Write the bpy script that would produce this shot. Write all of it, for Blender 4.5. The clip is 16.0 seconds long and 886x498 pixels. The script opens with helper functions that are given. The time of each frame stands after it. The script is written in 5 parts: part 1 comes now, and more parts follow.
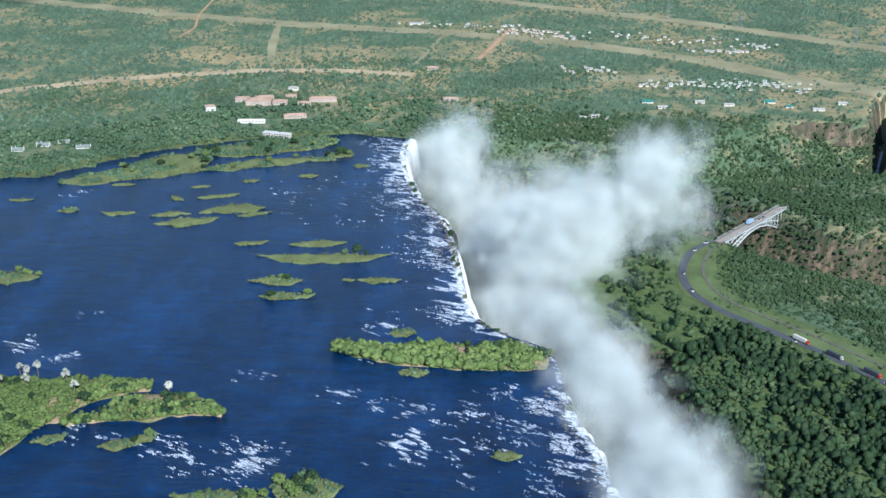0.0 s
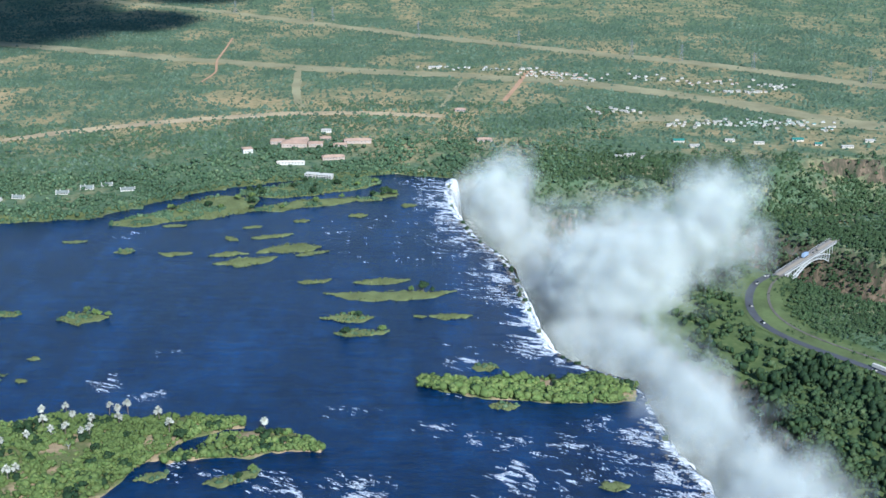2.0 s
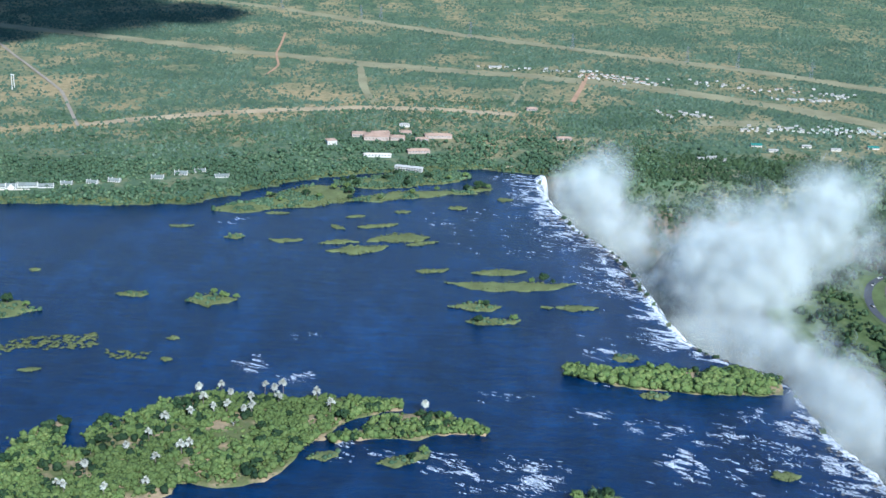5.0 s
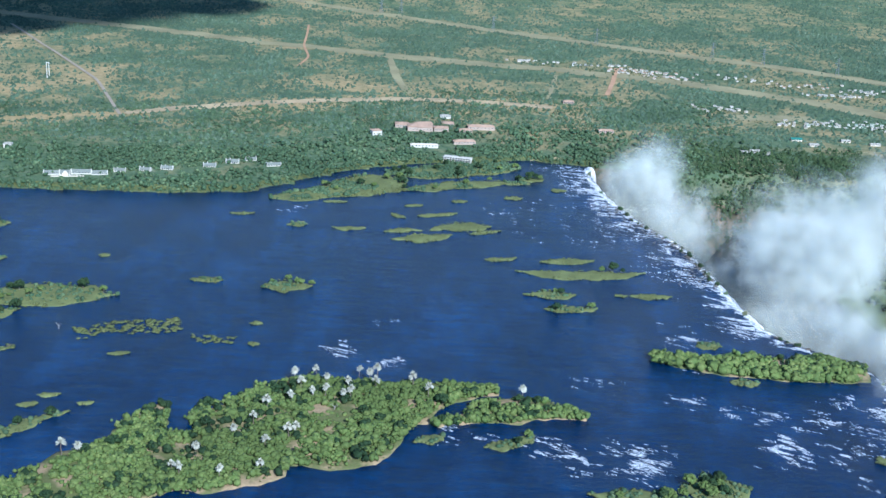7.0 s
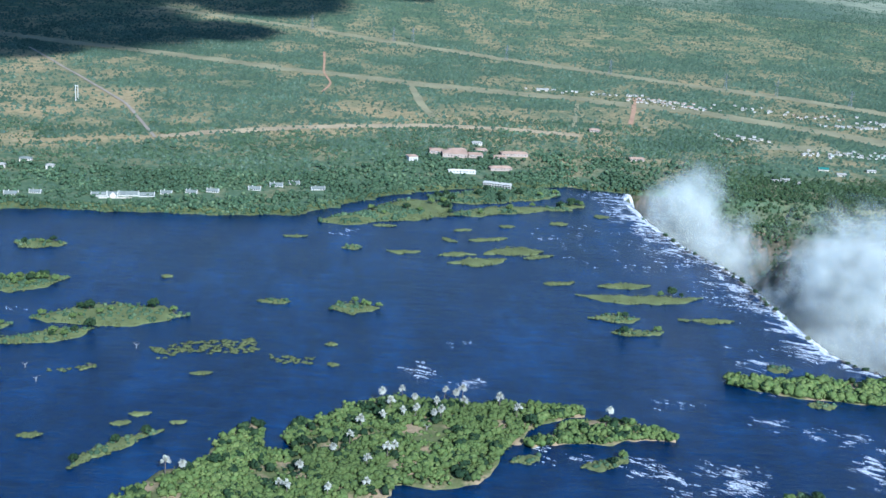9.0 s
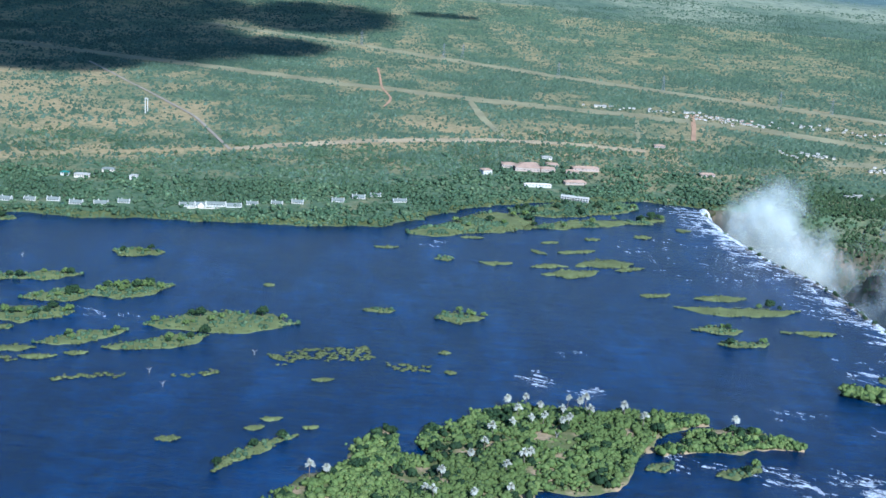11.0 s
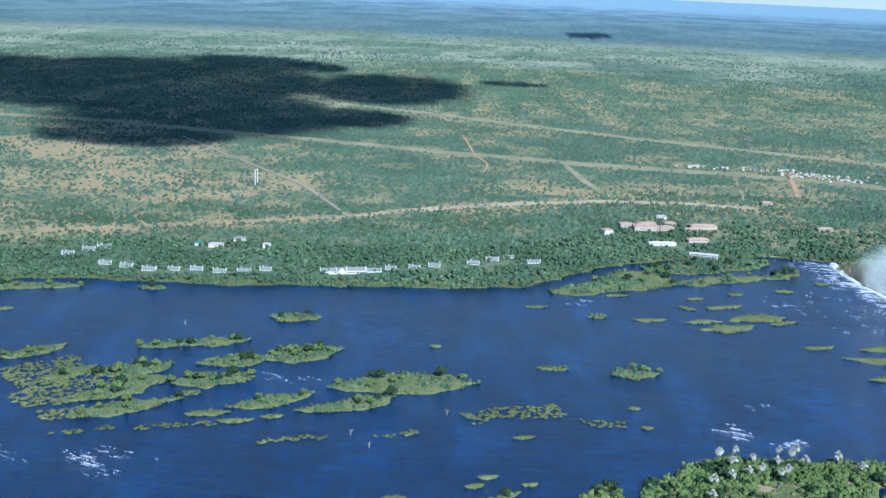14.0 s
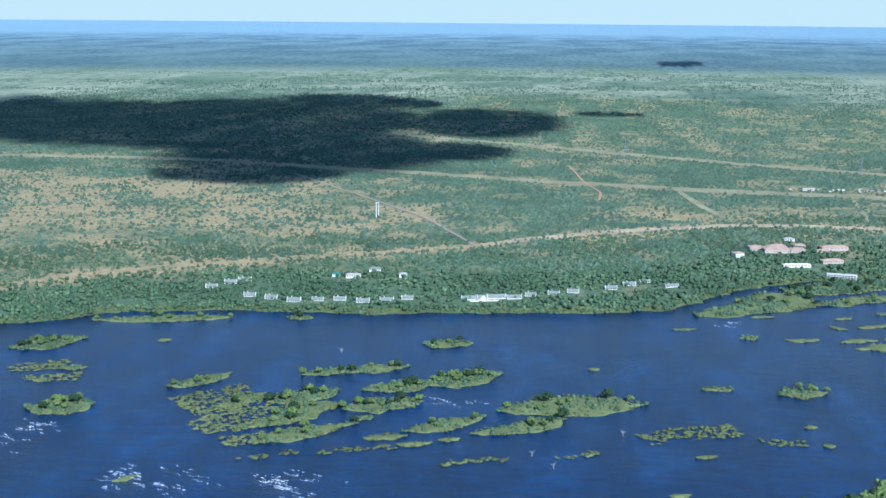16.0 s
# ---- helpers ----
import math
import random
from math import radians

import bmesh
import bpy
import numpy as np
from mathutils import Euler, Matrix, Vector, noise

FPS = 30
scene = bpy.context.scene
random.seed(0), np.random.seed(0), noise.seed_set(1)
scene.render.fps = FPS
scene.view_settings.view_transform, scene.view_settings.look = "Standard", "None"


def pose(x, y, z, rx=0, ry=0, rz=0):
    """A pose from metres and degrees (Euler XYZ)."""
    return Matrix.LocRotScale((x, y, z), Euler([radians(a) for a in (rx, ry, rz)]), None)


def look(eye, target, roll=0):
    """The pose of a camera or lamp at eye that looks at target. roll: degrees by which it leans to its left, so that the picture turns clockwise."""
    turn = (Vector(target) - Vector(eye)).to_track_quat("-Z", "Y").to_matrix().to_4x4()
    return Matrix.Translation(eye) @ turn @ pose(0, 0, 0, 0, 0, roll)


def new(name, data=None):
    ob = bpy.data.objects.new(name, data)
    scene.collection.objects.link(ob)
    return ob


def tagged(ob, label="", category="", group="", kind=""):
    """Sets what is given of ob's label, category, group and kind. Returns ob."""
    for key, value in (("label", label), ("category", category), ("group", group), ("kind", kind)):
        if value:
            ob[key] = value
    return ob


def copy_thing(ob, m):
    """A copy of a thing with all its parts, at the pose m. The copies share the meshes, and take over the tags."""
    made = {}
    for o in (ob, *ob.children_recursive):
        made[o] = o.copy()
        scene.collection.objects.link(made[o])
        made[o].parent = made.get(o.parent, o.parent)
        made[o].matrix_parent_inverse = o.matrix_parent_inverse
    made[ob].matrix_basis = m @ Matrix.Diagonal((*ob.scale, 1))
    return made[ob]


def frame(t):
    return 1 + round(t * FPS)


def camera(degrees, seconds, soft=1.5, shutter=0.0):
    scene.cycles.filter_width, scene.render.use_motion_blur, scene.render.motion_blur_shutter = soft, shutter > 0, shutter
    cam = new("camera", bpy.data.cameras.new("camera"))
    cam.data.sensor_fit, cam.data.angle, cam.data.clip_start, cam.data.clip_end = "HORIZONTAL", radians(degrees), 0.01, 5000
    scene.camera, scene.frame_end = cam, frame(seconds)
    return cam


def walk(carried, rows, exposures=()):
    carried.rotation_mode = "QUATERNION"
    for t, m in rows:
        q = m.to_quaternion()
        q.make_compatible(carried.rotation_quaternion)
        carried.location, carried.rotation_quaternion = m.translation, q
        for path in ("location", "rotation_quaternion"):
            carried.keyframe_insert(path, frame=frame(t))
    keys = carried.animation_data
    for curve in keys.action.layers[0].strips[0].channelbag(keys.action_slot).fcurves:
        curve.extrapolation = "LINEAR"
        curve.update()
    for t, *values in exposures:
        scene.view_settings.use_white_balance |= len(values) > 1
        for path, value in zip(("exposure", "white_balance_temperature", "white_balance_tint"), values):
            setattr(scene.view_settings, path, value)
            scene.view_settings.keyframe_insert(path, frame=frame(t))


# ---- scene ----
cam = camera(41.091, 16.0)
PATH = [
    (0, look((325.85, 39.42, 351.35), (244.11, 963.29, -22.54), 0.665)),
    (0.5, look((306.97, 35.85, 348.89), (234.41, 964.69, -14.42), 0.675)),
    (1, look((288.42, 32.67, 346.79), (222.38, 965.91, -6.33), 0.627)),
    (1.5, look((270.01, 29.91, 345.15), (208.56, 966.82, 1.03), 0.562)),
    (2, look((251.28, 27.16, 343.70), (193.89, 967.26, 7.65), 0.555)),
    (2.5, look((232.61, 24.06, 342.11), (176.29, 966.99, 13.92), 0.639)),
    (3, look((214.16, 21.35, 340.13), (156.91, 966.20, 17.68), 0.988)),
    (3.5, look((195.73, 19.35, 337.47), (140.30, 965.55, 18.66), 1.517)),
    (6, look((105.89, 11.41, 323.13), (72.43, 953.05, -11.82), 2.967)),
    (6.5, look((88.18, 10.13, 320.15), (58.24, 952.19, -13.98), 3.135)),
    (7, look((70.60, 8.76, 317.32), (47.34, 952.66, -12.08), 3.255)),
    (7.5, look((52.78, 6.82, 314.78), (37.98, 953.58, -6.81), 3.339)),
    (8, look((34.70, 4.80, 313.05), (27.64, 954.40, -0.33), 3.491)),
    (8.5, look((17.27, 2.29, 311.44), (14.94, 954.12, 4.84), 3.758)),
    (9, look((0.00, 0.00, 309.47), (0.00, 952.80, 5.88), 4.133)),
    (11.5, look((-87.69, -7.23, 295.36), (-100.87, 952.24, 13.86), 4.359)),
    (12, look((-105.61, -7.02, 292.37), (-125.02, 954.58, 18.62), 4.172)),
    (12.5, look((-123.60, -6.22, 289.09), (-147.97, 957.92, 24.81), 3.817)),
    (13, look((-141.36, -6.07, 285.74), (-167.68, 961.22, 33.43), 3.521)),
    (13.5, look((-159.08, -7.71, 283.17), (-186.81, 962.64, 43.07), 3.107)),
    (14, look((-177.08, -11.11, 281.08), (-210.81, 961.50, 51.11), 2.502)),
    (14.5, look((-195.19, -14.94, 279.14), (-241.83, 958.96, 57.01), 1.880)),
    (15, look((-212.75, -17.59, 277.07), (-275.95, 956.68, 60.70), 1.379)),
    (15.5, look((-228.86, -19.11, 274.32), (-308.00, 955.25, 63.68), 1.023)),
    (16, look((-243.50, -20.39, 270.31), (-335.62, 954.95, 69.74), 0.492)),
]
walk(cam, PATH, [(0, 0.93, 5500, 5), (6, 0.92, 5190, 5), (12, 0.97, 4990, 5), (16, 1.0, 4970, 5)])

# ---- light ----
SKY_LOW = 0.5
SUN_AZ, SUN_EL = 155.0, 36.0            # compass degrees from +y towards +x, and height
SUN_WAY = Vector((math.sin(radians(SUN_AZ)) * math.cos(radians(SUN_EL)),
                  math.cos(radians(SUN_AZ)) * math.cos(radians(SUN_EL)), math.sin(radians(SUN_EL))))
world = bpy.data.worlds.new("sky")
scene.world = world
world.use_nodes = True
wn = world.node_tree.nodes
sky = wn.new("ShaderNodeTexSky")
sky.sky_type, sky.sun_disc = "NISHITA", False
sky.sun_elevation, sky.sun_rotation = radians(SUN_EL), radians(SUN_AZ)
sky.altitude, sky.air_density, sky.dust_density, sky.ozone_density = 2500, 0.85, 0.2, 3.0
wn["Background"].inputs["Strength"].default_value = 0.105
world.node_tree.links.new(sky.outputs["Color"], wn["Background"].inputs["Color"])
sun = new("sun", bpy.data.lights.new("sun", "SUN"))
sun.data.energy, sun.data.angle, sun.data.color = 3.7, radians(0.5), (1.0, 0.95, 0.92)
sun.matrix_world = look(SUN_WAY * 3000, (0, 0, 0))


# ---- materials ----
def mat(name, rough=0.9):
    m = bpy.data.materials.new(name)
    m.use_nodes = True
    n, l = m.node_tree.nodes, m.node_tree.links
    b = n["Principled BSDF"]
    b.inputs["Roughness"].default_value = rough
    b.inputs["Specular IOR Level"].default_value = 0.25
    return m, n, l, b


def noise_node(n, l, vec, scale, detail=4, rough=0.55):
    t = n.new("ShaderNodeTexNoise")
    t.inputs["Scale"].default_value, t.inputs["Detail"].default_value, t.inputs["Roughness"].default_value = scale, detail, rough
    if vec is not None:
        l.new(vec, t.inputs["Vector"])
    return t.outputs["Fac"]


def ramp(n, l, fac, *stops):
    r = n.new("ShaderNodeValToRGB")
    e = r.color_ramp.elements
    while len(e) < len(stops):
        e.new(0.5)
    for k, (p, c) in zip(e, stops):
        k.position, k.color = p, (*c, 1)
    l.new(fac, r.inputs["Fac"])
    return r.outputs["Color"]


def mix(n, l, fac, a, b, mode="MIX"):
    m = n.new("ShaderNodeMix")
    m.data_type, m.blend_type = "RGBA", mode
    for sock, v in ((m.inputs["Factor"], fac), (m.inputs["A"], a), (m.inputs["B"], b)):
        if isinstance(v, (int, float)):
            sock.default_value = v
        elif isinstance(v, tuple):
            sock.default_value = (*v, 1)
        else:
            l.new(v, sock)
    return m.outputs["Result"]


def bump(n, l, b, height, strength, dist):
    k = n.new("ShaderNodeBump")
    k.inputs["Strength"].default_value, k.inputs["Distance"].default_value = strength, dist
    l.new(height, k.inputs["Height"])
    l.new(k.outputs["Normal"], b.inputs["Normal"])


def place(n):
    return n.new("ShaderNodeNewGeometry").outputs["Position"]


def plain(name, col, rough=0.85, var=0.25, scale=0.3, metal=0.0):
    """Paint, stone, cloth: a colour with stains at two scales."""
    m, n, l, b = mat(name, rough)
    p = place(n)
    f1, f2 = noise_node(n, l, p, scale, 5), noise_node(n, l, p, scale * 9, 3)
    lo = tuple(c * (1 - var) for c in col)
    hi = tuple(min(1, c * (1 + var)) for c in col)
    c = ramp(n, l, f1, (0.3, lo), (0.7, hi))
    c = mix(n, l, 0.25, c, ramp(n, l, f2, (0.3, lo), (0.7, hi)))
    l.new(c, b.inputs["Base Color"])
    b.inputs["Metallic"].default_value = metal
    bump(n, l, b, f2, 0.3, 0.05)
    return m


def foliage(name, lo, mid, hi, clear=0.15):
    """Leaves: each clump its own green, light coming through."""
    m, n, l, b = mat(name, 0.75)
    g = n.new("ShaderNodeNewGeometry")
    c = ramp(n, l, g.outputs["Random Per Island"], (0.0, lo), (0.55, mid), (1.0, hi))
    c = mix(n, l, 0.5, c, ramp(n, l, noise_node(n, l, g.outputs["Position"], 0.22, 3), (0.3, lo), (0.5, mid), (0.7, hi)))
    f = noise_node(n, l, g.outputs["Position"], 0.012, 4)
    c = mix(n, l, ramp(n, l, f, (0.40, (0, 0, 0)), (0.62, (0.8, 0.8, 0.8))), c, tuple(v * 0.58 for v in mid))
    f3 = noise_node(n, l, g.outputs["Position"], 0.16, 3)
    c = mix(n, l, ramp(n, l, f3, (0.42, (0, 0, 0)), (0.62, (0.6, 0.6, 0.6))), c, tuple(v * 0.55 for v in mid))
    f2 = noise_node(n, l, g.outputs["Position"], 1.3, 4)
    c = mix(n, l, 0.5, c, ramp(n, l, f2, (0.25, (0.35, 0.35, 0.35)), (0.75, (1.3, 1.3, 1.3))), "MULTIPLY")
    l.new(c, b.inputs["Base Color"])
    bump(n, l, b, f2, 0.8, 0.6)
    return m


# land: woodland soil, dry grass and green grass, told apart by the "dry" value of the sheet
m_ground, n, l, b = mat("bush_ground", 0.95)
at = n.new("ShaderNodeAttribute")
at.attribute_name = "flat"
dry = n.new("ShaderNodeAttribute")
dry.attribute_name = "dry"
f1 = noise_node(n, l, at.outputs["Vector"], 0.006, 6, 0.6)
f2 = noise_node(n, l, at.outputs["Vector"], 0.09, 5, 0.65)
f3 = noise_node(n, l, at.outputs["Vector"], 0.022, 5, 0.6)
green = ramp(n, l, f2, (0.3, (0.055, 0.096, 0.048)), (0.55, (0.100, 0.148, 0.073)), (0.75, (0.18, 0.20, 0.118)))
tan = ramp(n, l, f2, (0.3, (0.23, 0.18, 0.085)), (0.6, (0.385, 0.295, 0.145)), (0.8, (0.50, 0.375, 0.20)))
acc = None
for src, k in ((f1, 1.8), (f3, 2.2)):
    w = n.new("ShaderNodeMath")
    w.operation = "MULTIPLY_ADD"
    l.new(src, w.inputs[0])
    w.inputs[1].default_value, w.inputs[2].default_value = k, -k / 2
    if acc is None:
        acc = w.outputs[0]
        continue
    s_ = n.new("ShaderNodeMath")
    s_.operation = "ADD"
    l.new(acc, s_.inputs[0])
    l.new(w.outputs[0], s_.inputs[1])
    acc = s_.outputs[0]
w2 = n.new("ShaderNodeMath")
w2.operation, w2.use_clamp = "ADD", True
l.new(acc, w2.inputs[0])
l.new(dry.outputs["Fac"], w2.inputs[1])
cover_col = mix(n, l, w2.outputs[0], green, tan)
# lush meadow where the sheet is wet with spray
meadow = ramp(n, l, f2, (0.3, (0.055, 0.085, 0.025)), (0.55, (0.092, 0.125, 0.040)), (0.75, (0.15, 0.165, 0.062)))
lush = n.new("ShaderNodeMapRange")
lush.inputs["From Min"].default_value, lush.inputs["From Max"].default_value = -0.25, -0.6
l.new(dry.outputs["Fac"], lush.inputs["Value"])
cover_col = mix(n, l, lush.outputs["Result"], cover_col, meadow)
# bare basalt and earth where the gorge walls are steep
sep = n.new("ShaderNodeSeparateXYZ")
l.new(n.new("ShaderNodeNewGeometry").outputs["True Normal"], sep.inputs[0])
mp = n.new("ShaderNodeMapping")
mp.inputs["Scale"].default_value = (1, 1, 0.22)
l.new(place(n), mp.inputs["Vector"])
f4 = noise_node(n, l, mp.outputs["Vector"], 0.09, 8, 0.75)
rock = ramp(n, l, f4, (0.40, (0.026, 0.040, 0.018)), (0.53, (0.10, 0.078, 0.050)), (0.68, (0.27, 0.19, 0.12)))
steep = ramp(n, l, sep.outputs["Z"], (0.55, (0.95, 0.95, 0.95)), (0.80, (0, 0, 0)))
l.new(mix(n, l, steep, cover_col, rock), b.inputs["Base Color"])
bump(n, l, b, f2, 0.6, 1.0)

# the far distance: woods and pale grassland, with haze painted in as bluer colour
m_far, n, l, b = mat("hazed_country", 1.0)
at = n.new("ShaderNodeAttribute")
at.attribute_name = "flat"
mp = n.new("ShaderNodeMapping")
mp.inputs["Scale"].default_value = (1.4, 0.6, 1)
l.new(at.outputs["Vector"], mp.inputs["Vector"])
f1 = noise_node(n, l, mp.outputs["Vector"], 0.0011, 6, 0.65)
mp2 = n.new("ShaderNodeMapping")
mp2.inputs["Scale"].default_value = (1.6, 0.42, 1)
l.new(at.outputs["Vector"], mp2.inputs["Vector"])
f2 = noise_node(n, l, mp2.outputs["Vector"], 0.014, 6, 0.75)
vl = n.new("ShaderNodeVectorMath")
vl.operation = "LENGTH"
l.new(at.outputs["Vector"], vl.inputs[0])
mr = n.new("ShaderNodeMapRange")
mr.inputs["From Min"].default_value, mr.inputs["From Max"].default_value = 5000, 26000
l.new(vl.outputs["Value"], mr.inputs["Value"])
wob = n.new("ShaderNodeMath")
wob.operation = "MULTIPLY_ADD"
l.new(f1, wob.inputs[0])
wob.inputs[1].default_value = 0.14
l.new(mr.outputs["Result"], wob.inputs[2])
# painted haze: both ramps go blue, then paler, with distance
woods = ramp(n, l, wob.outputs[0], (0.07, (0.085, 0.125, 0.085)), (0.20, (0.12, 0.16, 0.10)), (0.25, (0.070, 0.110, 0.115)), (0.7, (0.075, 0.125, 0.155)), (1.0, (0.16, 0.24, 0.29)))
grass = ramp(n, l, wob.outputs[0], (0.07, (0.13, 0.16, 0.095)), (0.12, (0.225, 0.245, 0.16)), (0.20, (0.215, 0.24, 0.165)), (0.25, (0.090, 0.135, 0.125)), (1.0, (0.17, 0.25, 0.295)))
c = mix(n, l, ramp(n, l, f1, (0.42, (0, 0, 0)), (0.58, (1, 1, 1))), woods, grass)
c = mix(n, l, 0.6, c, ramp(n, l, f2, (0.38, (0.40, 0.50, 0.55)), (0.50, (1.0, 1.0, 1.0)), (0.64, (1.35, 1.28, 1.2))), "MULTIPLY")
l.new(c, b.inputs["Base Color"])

m_track = plain("dry_verge", (0.42, 0.325, 0.19), 0.95, 0.3, 0.03)
m_grassway = plain("grassy_cutting", (0.265, 0.24, 0.13), 0.95, 0.3, 0.02)
m_red = plain("red_earth", (0.43, 0.26, 0.15), 0.95, 0.25, 0.05)
m_oldroad = plain("worn_grey_road", (0.32, 0.27, 0.20), 0.9, 0.2, 0.05)
m_asphalt = plain("asphalt", (0.075, 0.078, 0.085), 0.85, 0.25, 0.08)
m_grass = plain("short_grass", (0.105, 0.135, 0.048), 0.95, 0.35, 0.05)
m_white = plain("white_paint", (0.57, 0.54, 0.46), 0.7, 0.08, 0.2)
m_cream = plain("cream_plaster", (0.60, 0.53, 0.42), 0.8, 0.1, 0.2)
m_pink = plain("pink_clay_roof", (0.41, 0.275, 0.19), 0.85, 0.15, 0.2)
m_pinkwall = plain("pink_plaster", (0.42, 0.33, 0.26), 0.85, 0.12, 0.2)
m_slate = plain("pale_grey_green_roof", (0.19, 0.205, 0.175), 0.9, 0.15, 0.3)
m_tin = plain("pale_tin_roof", (0.36, 0.34, 0.285), 0.85, 0.2, 0.3)
m_rust = plain("rusty_tin_roof", (0.40, 0.25, 0.17), 0.7, 0.25, 0.3)
m_mint = plain("mint_roof", (0.30, 0.37, 0.28), 0.85, 0.2, 0.3)
m_green = plain("green_roof", (0.04, 0.18, 0.14), 0.8, 0.15, 0.3)
m_steel = plain("silver_painted_steel", (0.46, 0.46, 0.42), 0.55, 0.12, 0.3)
m_pylon = plain("galvanised_steel", (0.26, 0.27, 0.28), 0.5, 0.15, 0.5, 0.3)
m_dark = plain("dark_glass", (0.03, 0.035, 0.04), 0.25, 0.3, 0.5)
m_rock = plain("river_rock", (0.13, 0.115, 0.095), 0.85, 0.4, 0.4)
m_bark = plain("bark", (0.16, 0.13, 0.10), 0.9, 0.3, 1.0)
m_dead = plain("bleached_wood", (0.30, 0.28, 0.25), 0.9, 0.2, 1.0)
m_leaf = foliage("leaves", (0.066, 0.118, 0.030), (0.150, 0.212, 0.054), (0.26, 0.29, 0.090))
m_leaf_bank = foliage("bank_leaves", (0.016, 0.040, 0.020), (0.092, 0.160, 0.074), (0.22, 0.27, 0.128))
m_leaf_dark = foliage("dark_leaves", (0.010, 0.026, 0.010), (0.028, 0.060, 0.019), (0.085, 0.12, 0.038))
m_leaf_gorge = foliage("gorge_leaves", (0.026, 0.056, 0.020), (0.062, 0.108, 0.038), (0.135, 0.165, 0.066))
m_leaf_far = foliage("bush_leaves", (0.022, 0.048, 0.028), (0.104, 0.170, 0.098), (0.215, 0.26, 0.165))
m_reed = foliage("reeds", (0.10, 0.125, 0.042), (0.165, 0.19, 0.062), (0.25, 0.25, 0.10))
m_frond = foliage("pale_fronds", (0.48, 0.49, 0.37), (0.62, 0.61, 0.48), (0.72, 0.70, 0.56))
m_marsh = plain("marsh_grass", (0.14, 0.16, 0.058), 0.95, 0.35, 0.08)
m_litter, n, l, b = mat("island_floor", 0.95)
p = place(n)
fa, fb = noise_node(n, l, p, 0.05, 4), noise_node(n, l, p, 0.5, 4)
c = mix(n, l, ramp(n, l, fa, (0.47, (0, 0, 0)), (0.60, (1, 1, 1))), (0.125, 0.14, 0.05), (0.34, 0.25, 0.145))
l.new(mix(n, l, 0.45, c, ramp(n, l, fb, (0.3, (0.5, 0.5, 0.45)), (0.7, (1.3, 1.3, 1.25))), "MULTIPLY"), b.inputs["Base Color"])
bump(n, l, b, fb, 0.5, 0.4)

# river: dark deep water, wind ripples and current streaks
m_water, n, l, b = mat("river_water", 0.12)
b.inputs["IOR"].default_value, b.inputs["Specular IOR Level"].default_value = 1.33, 0.8
b.inputs["Specular Tint"].default_value = (0.60, 0.83, 1.0, 1)
p = place(n)
mp = n.new("ShaderNodeMapping")
mp.inputs["Scale"].default_value = (1.0, 0.35, 1)
mp.inputs["Rotation"].default_value = (0, 0, radians(65))
l.new(p, mp.inputs["Vector"])
f1 = noise_node(n, l, mp.outputs["Vector"], 0.02, 7, 0.68)
f2 = noise_node(n, l, p, 0.28, 6, 0.7)
mp3 = n.new("ShaderNodeMapping")
mp3.inputs["Scale"].default_value = (0.30, 1.0, 1)
mp3.inputs["Rotation"].default_value = (0, 0, radians(-14))
l.new(p, mp3.inputs["Vector"])
f3 = noise_node(n, l, mp3.outputs["Vector"], 0.13, 6, 0.72)
f5 = noise_node(n, l, mp3.outputs["Vector"], 0.009, 4, 0.6)
c = ramp(n, l, f1, (0.32, (0.0013, 0.010, 0.033)), (0.5, (0.0027, 0.019, 0.061)), (0.70, (0.0075, 0.038, 0.115)))
c = mix(n, l, 0.6, c, ramp(n, l, f3, (0.36, (0.45, 0.45, 0.5)), (0.52, (1, 1, 1)), (0.68, (1.9, 1.75, 1.6))), "MULTIPLY")
l.new(c, b.inputs["Base Color"])
# calmer and rougher reaches
rg = n.new("ShaderNodeMapRange")
rg.inputs["From Min"].default_value, rg.inputs["From Max"].default_value = 0.38, 0.62
rg.inputs["To Min"].default_value, rg.inputs["To Max"].default_value = 0.08, 0.24
l.new(f5, rg.inputs["Value"])
l.new(rg.outputs["Result"], b.inputs["Roughness"])
hs = n.new("ShaderNodeMath")
hs.operation = "MULTIPLY_ADD"
l.new(f3, hs.inputs[0])
hs.inputs[1].default_value = 1.6
l.new(f2, hs.inputs[2])
bump(n, l, b, hs.outputs[0], 0.75, 0.7)

m_foam, n, l, b = mat("white_water", 0.8)
g = n.new("ShaderNodeNewGeometry")
l.new(ramp(n, l, g.outputs["Random Per Island"], (0.0, (0.16, 0.20, 0.26)), (0.6, (0.45, 0.48, 0.50)), (1.0, (0.76, 0.77, 0.77))), b.inputs["Base Color"])

# falling water: white with streaks down the face
m_fall, n, l, b = mat("falling_water", 0.7)
p = place(n)
mp = n.new("ShaderNodeMapping")
mp.inputs["Scale"].default_value = (1, 1, 0.06)
l.new(p, mp.inputs["Vector"])
f1 = noise_node(n, l, mp.outputs["Vector"], 0.25, 5, 0.6)
c = ramp(n, l, f1, (0.30, (0.42, 0.42, 0.38)), (0.46, (0.78, 0.77, 0.72)), (0.8, (0.88, 0.87, 0.81)))
l.new(c, b.inputs["Base Color"])
bump(n, l, b, f1, 0.8, 2.0)

